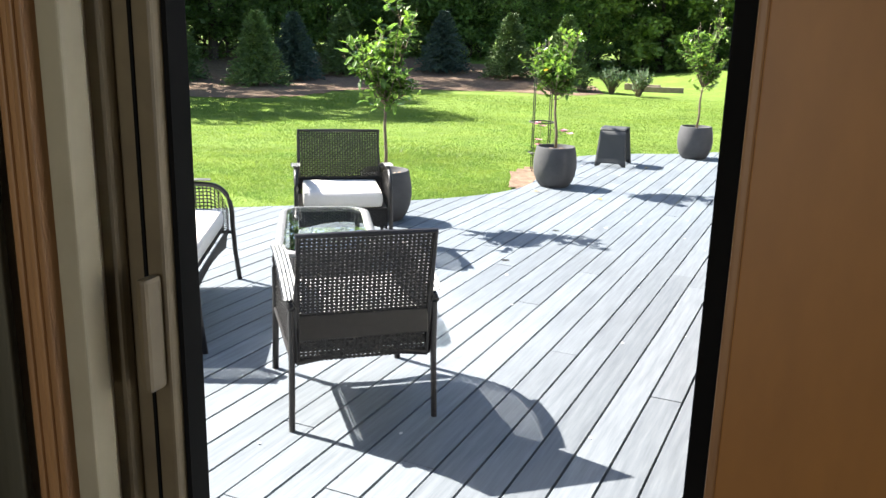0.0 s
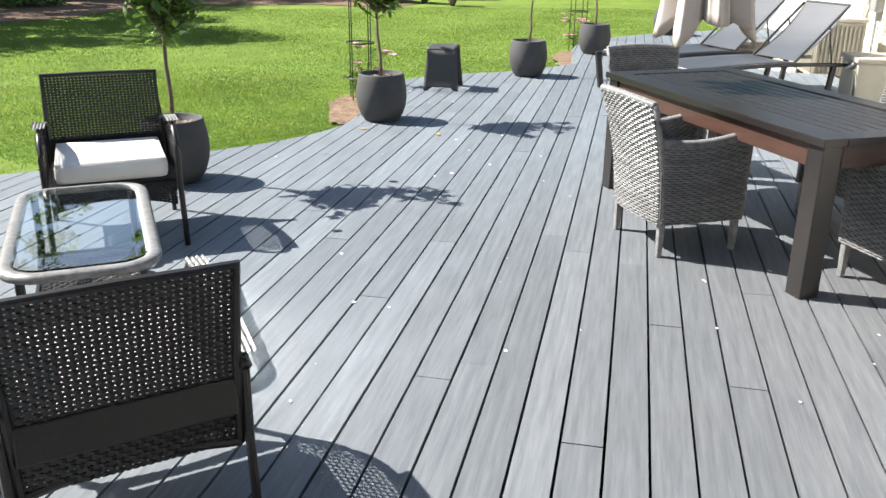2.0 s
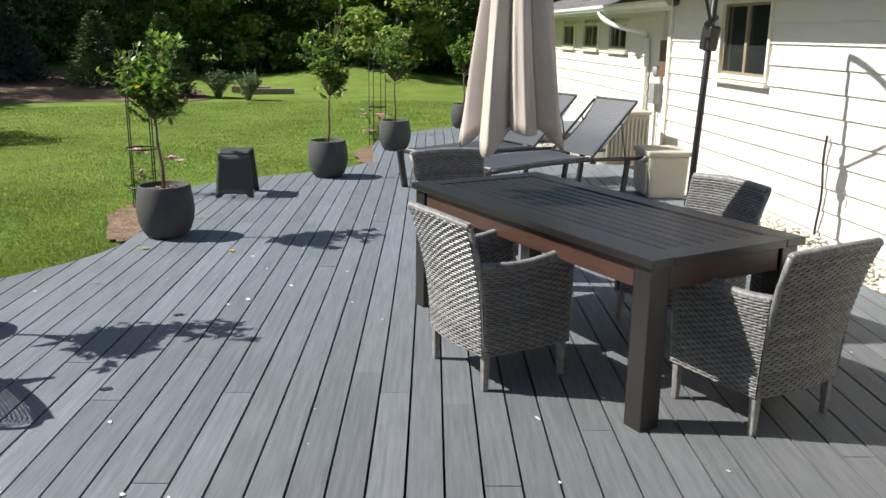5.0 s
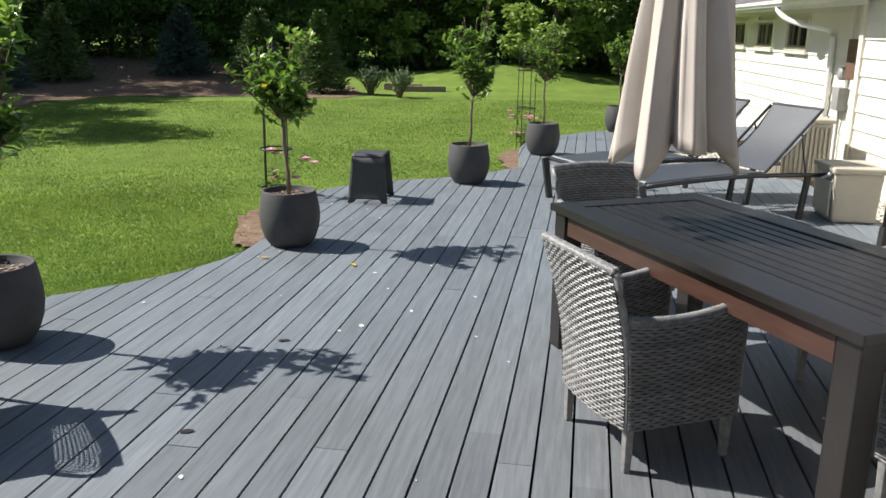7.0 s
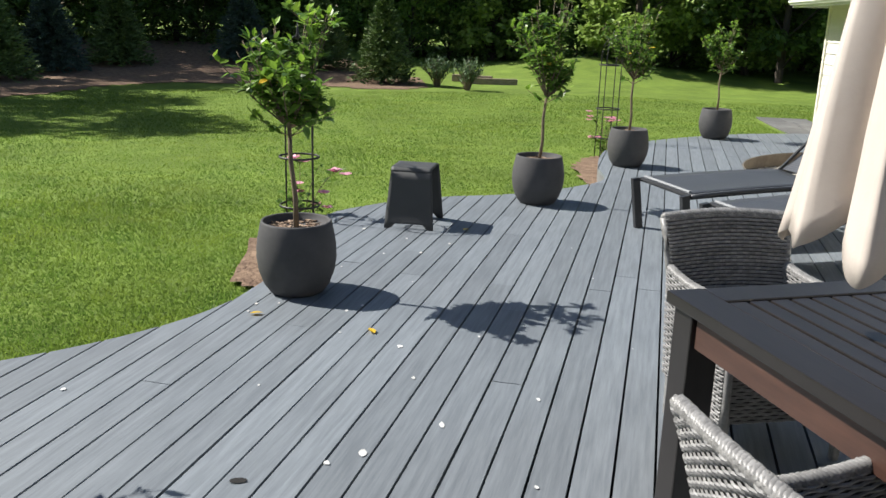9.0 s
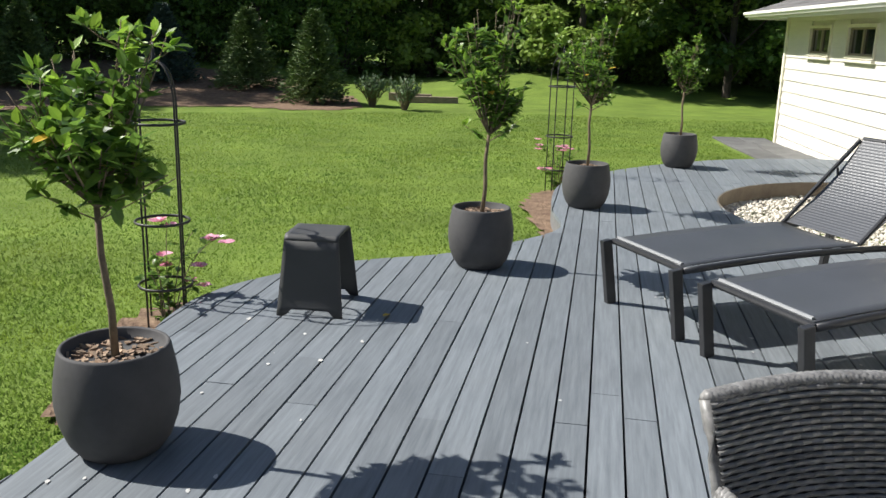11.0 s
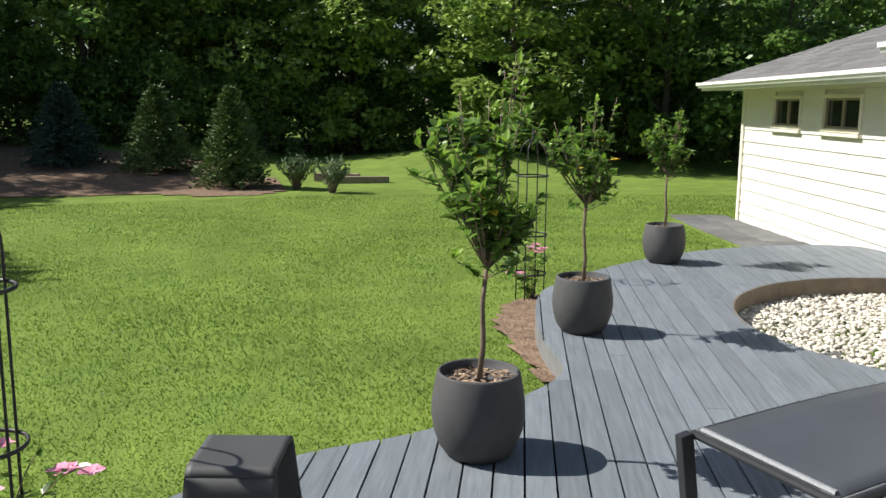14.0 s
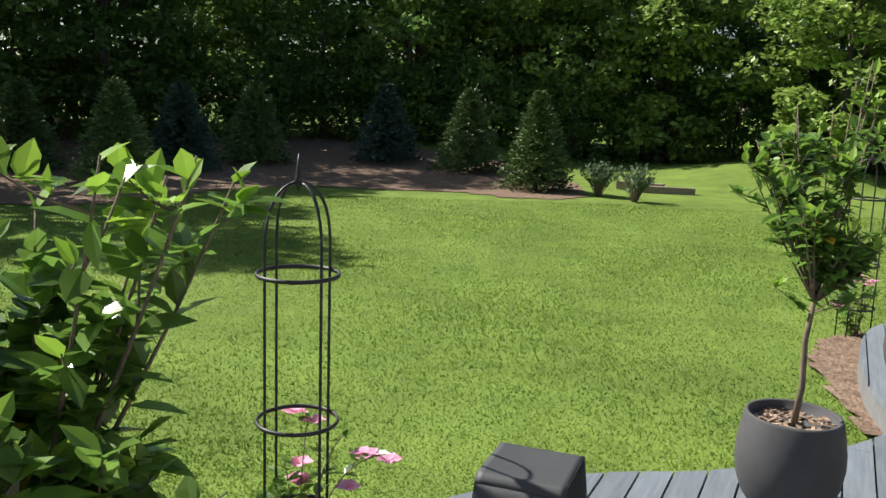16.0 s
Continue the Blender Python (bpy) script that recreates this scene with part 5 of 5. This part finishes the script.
def spruce(seed, h, r, material, label):
    rg = random.Random(seed)
    t = thing("spruce", Matrix(), label, "conifer", "young spruces in the mulch bed")
    part("trunk", T([(0, 0, -0.1), (0, 0, h * 0.95)], 0.05, r2=0.008, n=7), M_TRUNK, t)
    V, F = [], []
    levels = 32
    for j in range(levels):
        z = 0.06 * h + h * 0.9 * (j / levels)
        k = r * (1 - (j / levels)) ** 0.85 + 0.04
        nb = max(6, int(20 * (1 - j / levels) + 6))
        for i in range(nb):
            a = i * math.tau / nb + rg.uniform(-0.3, 0.3) + j
            ln = k * rg.uniform(0.7, 1.12)
            d = Vector((math.cos(a), math.sin(a), 0.12 + 0.35 * j / levels))
            side = Vector((-math.sin(a), math.cos(a), 0))
            steps = 7
            for q in range(steps):
                f = (q + 1) / steps
                c = Vector((0, 0, z)) + d * ln * f - Vector((0, 0, 0.22 * ln * f * f))
                for s in (-1, 0, 1):
                    if s == 0 and q < steps - 2:
                        continue
                    e = c + (side * s * 0.75 + d * 0.8).normalized() * rg.uniform(0.09, 0.17) * (0.6 + r * 0.4) + Vector((0, 0, rg.uniform(-0.05, 0.05)))
                    w = Vector((rg.gauss(0, 1), rg.gauss(0, 1), rg.gauss(0, 1))).cross(e - c).normalized() * 0.028
                    b = len(V)
                    V += [c + w, c - w, e]
                    F.append((b, b + 1, b + 2))
    e = Vector((0, 0, h))
    b = len(V)
    V += [e + Vector((0.02, 0, -0.25)), e + Vector((-0.02, 0, -0.25)), e]
    F.append((b, b + 1, b + 2))
    ob = mesh_np("needles", [tuple(v) for v in V], F, material)
    ob.parent = t
    tagged(ob, kind="stuff")
    return t


def at_ground(x, y, turn=0.0, s=1.0):
    return pose(x, y, ground_z(x, y), 0, 0, turn)


sp = spruce(1, 2.45, 0.85, M_SPRUCE, "young green spruce in a mulch bed")
sp.matrix_basis = at_ground(2.15, 27.4)
sb = spruce(2, 2.3, 0.95, M_SPRUCEB, "young blue-grey spruce in a mulch bed")
sb.matrix_basis = at_ground(-2.1, 31.5)
s3 = spruce(3, 2.35, 0.95, M_SPRUCE, "dark green young spruce in a mulch bed")
s3.matrix_basis = at_ground(0.35, 30.3)
for x, y, a, o in ((-7.4, 25.6, 10, s3), (-6.9, 28.2, 80, sb), (-5.6, 30.2, 30, s3), (-10.5, 27.0, 60, s3), (-12.5, 25, 20, sb)):
    copy_thing(o, at_ground(x, y, a))


def shrub(seed, label):
    rg = random.Random(seed)
    t = thing("grey_shrub", Matrix(), label, "shrub", "low shrubs by the timber")
    bm = bmesh.new()
    V, F = [], []
    for i in range(60):
        a = rg.uniform(0, math.tau)
        o = rg.uniform(0.05, 0.5)
        e = Vector((o * math.cos(a), o * math.sin(a), rg.uniform(0.45, 0.8) * (1.1 - 0.5 * o)))
        p = arc((0.05 * math.cos(a), 0.05 * math.sin(a), -0.02), e * 0.5 + Vector((0, 0, 0.15)), e, 6)
        tube(bm, p, 0.008, n=4, r2=0.003)
        for q in range(16):
            b = p[rg.randint(2, 6)]
            leaf_into(V, F, b, Vector((rg.gauss(0, 0.6), rg.gauss(0, 0.6), 0.8)), rg.uniform(0.07, 0.13), 0.035, rg, 0)
    tagged(part("stem_cluster", bm, M_BARK, t), kind="stuff")
    ob = mesh_np("leaves", [tuple(v) for v in V], F, M_SAGE)
    ob.parent = t
    tagged(ob, kind="stuff")
    return t


sh = shrub(4, "low grey-green shrub beside a timber")
sh.matrix_basis = at_ground(3.55, 26.6)
copy_thing(sh, at_ground(4.25, 25.7, 70))

protos = [deciduous(20, 7.4, 2.6, 0.1, 34, 230, 0.27, M_FOREST), deciduous(21, 8.6, 2.9, 0.14, 38, 230, 0.3, M_FOREST), deciduous(22, 6.6, 2.4, 0.06, 32, 230, 0.24, M_FOREST)]
tall = deciduous(25, 12.5, 3.2, 0.1, 60, 150, 0.3, M_FOREST, label="tall broad-leaved tree shading the mulch bed")
tall.matrix_basis = at_ground(-11.5, 33.5)
for x, y, a in ((-14, 30.5, 90), (-14.5, 26.0, 200), (-13.0, 22.0, 140), (-17, 34, 70)):
    copy_thing(tall, at_ground(x, y, a))
maple = deciduous(23, 8.5, 2.5, 0.05, 60, 230, 0.27, M_FORESTL, label="light green maple with sunlit layered foliage")
maple.matrix_basis = at_ground(10.9, 32.3)
for x, y, a in ((6.6, 36.4, 50), (15.5, 33.5, 120), (-2.0, 38.2, 200), (2.6, 37.6, 300), (19, 36, 30), (-7.5, 37.8, 80)):
    copy_thing(maple, at_ground(x, y, a))
bush = deciduous(24, 2.6, 1.3, 0.05, 16, 170, 0.17, M_FOREST, "understorey_bush", "leafy understorey bush along the wood", wide=0.75)
bush.matrix_basis = at_ground(-12, 38)
rt = random.Random(17)
spots = []
for row, (yb, step, x0, x1) in enumerate(((37.6, 3.3, -22, 30), (42.0, 3.6, -26, 36), (47.5, 3.6, -32, 44))):
    x = x0
    while x < x1:
        spots.append((x + rt.uniform(-0.8, 0.8), yb + rt.uniform(-0.9, 0.9) - 0.012 * (x - 2) ** 2 * (1 if x < 2 else 0.25)))
        x += step
spots += [(-15.5, 17.5), (-17.5, 13), (-19, 20), (-18, 9), (-12.2, 18.5),
          (15.5, 31), (18, 28.5), (21, 27), (24, 24), (19.5, 33)]
used = set()
for i, (x, y) in enumerate(spots):
    o = protos[i % 3]
    m = at_ground(x, y, rt.uniform(0, 360))
    if i < 3:
        o.matrix_basis = m
    else:
        copy_thing(o, m)
for i in range(34):
    x = -19 + 1.15 * i + rt.uniform(-0.5, 0.5)
    y = 36.3 + rt.uniform(-0.6, 0.8) - 0.012 * (x - 2) ** 2 * (1 if x < 2 else 0.3)
    if -1 < x < 40:
        copy_thing(bush, at_ground(x, y, rt.uniform(0, 360)))
    else:
        copy_thing(bush, at_ground(x, y + 0.5, rt.uniform(0, 360)))


def cable():
    t = thing("overhead_cable", Matrix(), "thin overhead cable running to the house", "cable")
    part("wire", T(arc((8, 37, 4.6), (13, 30, 4.2), (14, 23, 5.2), 20), 0.012, n=5), M_GREYBOX, t)


cable()


# ---- paving, pebbles ----
def paving():
    p = thing("pavement", HOUSE, "dark slate paving along the foot of the wall", "paving", kind="structure")
    drop = lambda x, yy: ground_z(*(HOUSE @ Vector((x, yy, 0))).xy)
    rg = random.Random(6)
    x = 0.7
    while x > -5.8:
        d = rg.uniform(0.55, 0.85)
        s = rg.uniform(0.4, 0.6)
        for a, b in ((0.02, s), (s, 1.02)):
            part("slab", B((x - d / 2, (a + b) / 2, drop(x - d / 2, (a + b) / 2) + 0.0), (d - 0.015, b - a - 0.015, 0.05), bevel=0.006), M_SLATE, p)
        x -= d


paving()


def pebbles():
    bed = thing("gravel_bed", Matrix(), "sunken bed of cream pebbles", "gravel bed", kind="structure")
    bm = bmesh.new()
    pts = [(POND[0] + (PR + 0.02) * math.cos(i * math.tau / 40), POND[1] + (PR + 0.02) * math.sin(i * math.tau / 40), -0.2) for i in range(40)]
    bm.faces.new([bm.verts.new(p) for p in pts])
    bm.faces.new([bm.verts.new(p) for p in ((6.5, 10.4, -0.165), (5.2, 5.9, -0.165), (3.3, -0.4, -0.165), (4.8, -0.4, -0.165), (7.6, 10.4, -0.165))])
    part("bed", bm, M_GRAVELBED, bed)
    base = bmesh.new()
    bmesh.ops.create_icosphere(base, subdivisions=1, radius=1.0)
    bv = np.array([v.co[:] for v in base.verts])
    bf = np.array([[v.index for v in f.verts] for f in base.faces])
    base.free()
    n = 11000
    rr, aa = PR * np.sqrt(nrs.rand(n)), nrs.uniform(0, math.tau, n)
    x, y = POND[0] + rr * np.cos(aa), POND[1] + rr * np.sin(aa)
    m = 7000
    q = nrs.rand(m)
    yy = 2.5 + q * 7.6
    xx = 5.33 + 0.281 * (yy - 6.19) + nrs.uniform(0.02, 0.72, m)
    x, y = np.r_[x, xx], np.r_[y, yy]
    keep = ((x - 10.3) * -UY + (y - 19.25) * UX) > 0.04
    z = np.r_[np.full(n, -0.185), np.full(m, -0.15)]
    x, y, z = x[keep], y[keep], z[keep]
    n = len(x)
    s = nrs.uniform(0.014, 0.03, (n, 1)) * nrs.uniform([0.8, 0.6, 0.4], [1.3, 1.0, 0.7], (n, 3))
    th = nrs.uniform(0, math.tau, n)
    loc = bv[None] * s[:, None] * (1 + nrs.normal(0, 0.08, (n, len(bv), 1)))
    c, d = np.cos(th)[:, None], np.sin(th)[:, None]
    v = np.stack([loc[..., 0] * c - loc[..., 1] * d + x[:, None], loc[..., 0] * d + loc[..., 1] * c + y[:, None], loc[..., 2] + (z + nrs.uniform(0, 0.03, n))[:, None]], -1)
    f = bf[None] + (np.arange(n) * len(bv))[:, None, None]
    ob = mesh_np("pebbles", v.reshape(-1, 3), f.reshape(-1, 3), M_PEBBLE, True)
    tagged(ob, "loose rounded cream pebbles", "pebbles", kind="stuff")


pebbles()


# ---- deck boards ----
def clip_rect(poly, x0, x1, y0, y1):
    for ax, lim, sgn in ((0, x0, 1), (0, x1, -1), (1, y0, 1), (1, y1, -1)):
        out = []
        for i, p in enumerate(poly):
            q = poly[(i + 1) % len(poly)]
            pi, qi = sgn * (p[ax] - lim) >= 0, sgn * (q[ax] - lim) >= 0
            if pi:
                out.append(p)
            if pi != qi:
                t = (lim - p[ax]) / (q[ax] - p[ax])
                out.append((p[0] + t * (q[0] - p[0]), p[1] + t * (q[1] - p[1])))
        poly = out
        if not poly:
            return poly
    return poly


def area(p):
    return 0.5 * sum(a[0] * b[1] - b[0] * a[1] for a, b in zip(p, p[1:] + p[:1]))


def board(d, pl, dz):
    pl = [p for i, p in enumerate(pl) if math.dist(p, pl[i - 1]) > 1e-4]
    done = False
    while not done and len(pl) > 2:
        done = True
        for i in range(len(pl)):
            a, b, c = Vector(pl[i - 1]), Vector(pl[i]), Vector(pl[(i + 1) % len(pl)])
            if (b - a).length < 1e-4 or (c - b).length < 1e-4 or (b - a).normalized().dot((c - b).normalized()) < -0.9999:
                del pl[i]
                done = False
                break
    if len(pl) < 3 or abs(area(pl)) < 0.002:
        return
    bm = bmesh.new()
    top = [bm.verts.new((p[0] * BY + p[1] * BX, -p[0] * BX + p[1] * BY, dz)) for p in pl]
    bot = [bm.verts.new(v.co - Vector((0, 0, 0.032))) for v in top]
    bm.faces.new(top)
    bm.faces.new(bot)
    for i in range(len(top)):
        bm.faces.new((top[i], top[(i + 1) % len(top)], bot[(i + 1) % len(top)], bot[i]))
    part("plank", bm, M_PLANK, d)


def deck():
    d = thing("deck_floor", Matrix(), "grey weathered timber deck boards with dark gaps and a curved edge", "deck", kind="structure")
    to_uv = [(x * BY - y * BX, x * BX + y * BY) for x, y in DECKR]
    ps = [p[0] for p in to_uv]
    pitch, gap, first = 0.1393, 0.01, -0.172
    rg = random.Random(21)
    k0 = math.floor((min(ps) - first) / pitch)
    for k in range(k0, math.ceil((max(ps) - first) / pitch) + 1):
        strip = clip_rect(to_uv, first + k * pitch + gap / 2, first + (k + 1) * pitch - gap / 2, -50, 50)
        if len(strip) < 3:
            continue
        lo, hi = min(p[1] for p in strip), max(p[1] for p in strip)
        vs = np.arange(lo, hi, 0.02)
        inn = np.any([inside(np.full(len(vs), first + (k + q) * pitch), vs, to_uv) for q in (0.08, 0.3, 0.5, 0.7, 0.92)], axis=0)
        gaps, st = [], None
        for i in range(1, len(vs)):
            if inn[i - 1] and not inn[i]:
                st = vs[i]
            if inn[i] and not inn[i - 1] and st is not None:
                gaps.append((st + vs[i]) / 2)
        cuts = [lo - 1, *gaps, hi + 1]
        u = -14 + rg.uniform(0, 4.2)
        while u < hi:
            un = u + rg.choice((3.05, 3.66, 4.27, 4.88))
            for ca, cb in zip(cuts, cuts[1:]):
                va, vb = max(u + 0.0015, ca), min(un - 0.0015, cb)
                pl = clip_rect(strip, -50, 50, va, vb) if vb > va else []
                board(d, pl, rg.uniform(-0.002, 0.001))
            u = un
    # fascia along the curved edge
    bm = bmesh.new()
    pts = [p for p in DECKR if p[1] > 4.5 and not (math.dist(p, POND) < PR + 0.12)]
    cut = [p for p in pts if p[0] < 8.9 and not (p[0] > 5.2 and p[1] < 13.5)]
    prev = None
    for p in cut:
        q = [bm.verts.new((p[0], p[1], z)) for z in (-0.034, -0.24)]
        if prev and math.dist(prev[2], p) < 2.5:
            bm.faces.new((prev[0], prev[1], q[1], q[0]))
        prev = (*q, p)
    f = part("fascia", bm, M_FASCIA, d)
    f.modifiers.new("s", "SOLIDIFY").thickness = 0.02
    bm = bmesh.new()
    prev = None
    for i in range(61):
        a = a0 - 0.15 + (a1 - a0 + 0.3) * i / 60
        q = [bm.verts.new((POND[0] + (PR + 0.004) * math.cos(a), POND[1] + (PR + 0.004) * math.sin(a), z)) for z in (-0.004, -0.24)]
        if prev:
            bm.faces.new((prev[0], prev[1], q[1], q[0]))
        prev = q
    f = part("pond_edging", bm, M_PONDWALL, d, "brown curved edging board")
    f.modifiers.new("s", "SOLIDIFY").thickness = 0.02
    # added sheet below the boards, its dark colour painting shade into the gaps
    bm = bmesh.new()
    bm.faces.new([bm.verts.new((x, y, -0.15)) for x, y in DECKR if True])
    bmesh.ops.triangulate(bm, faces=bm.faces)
    part("underside", bm, M_GAPSHADE, d)
    # droppings, knots and fallen leaves
    rg = random.Random(31)
    bm = bmesh.new()
    for _ in range(110):
        x, y = rg.uniform(-0.6, 4.5), rg.uniform(1.2, 9.5)
        if inside(np.array([x]), np.array([y]), DECKR)[0]:
            s = rg.uniform(0.003, 0.011) * (1 if rg.random() < 0.85 else 1.8)
            n = 7
            th = rg.uniform(0, 6)
            st = rg.uniform(1, 2.2)
            bm.faces.new([bm.verts.new((x + s * rg.uniform(0.6, 1.2) * math.cos(i * math.tau / n + th), y + st * s * rg.uniform(0.6, 1.2) * math.sin(i * math.tau / n + th), 0.0035)) for i in range(n)])
    tagged(obj_from("bird_droppings", bm, M_SPOT), "small pale splashes scattered over the deck boards", "stains", kind="stuff")
    for x, y in ((0.366, 4.914), (0.758, 5.872)):
        bm = bmesh.new()
        bm.faces.new([bm.verts.new((x + 0.03 * math.cos(i * math.tau / 10), y + 0.018 * math.sin(i * math.tau / 10), 0.004)) for i in range(10)])
        part("knot_hole", bm, M_HOLE, d)
    for i, (x, y) in enumerate(((0.62, 7.5), (1.25, 7.2), (2.0, 9.3))):
        V, F = [], []
        leaf_into(V, F, Vector((0, 0, 0.008)), Vector((math.cos(i * 2), math.sin(i * 2), 0.05)), 0.07, 0.04, rg, 0)
        ob = mesh_np("fallen_leaf", [tuple(v) for v in V], F, M_YELLOW)
        ob.matrix_basis = pose(x, y, 0.0)
        tagged(ob, "dry yellow leaf fallen on the deck boards", "fallen leaf", "fallen leaves")


deck()
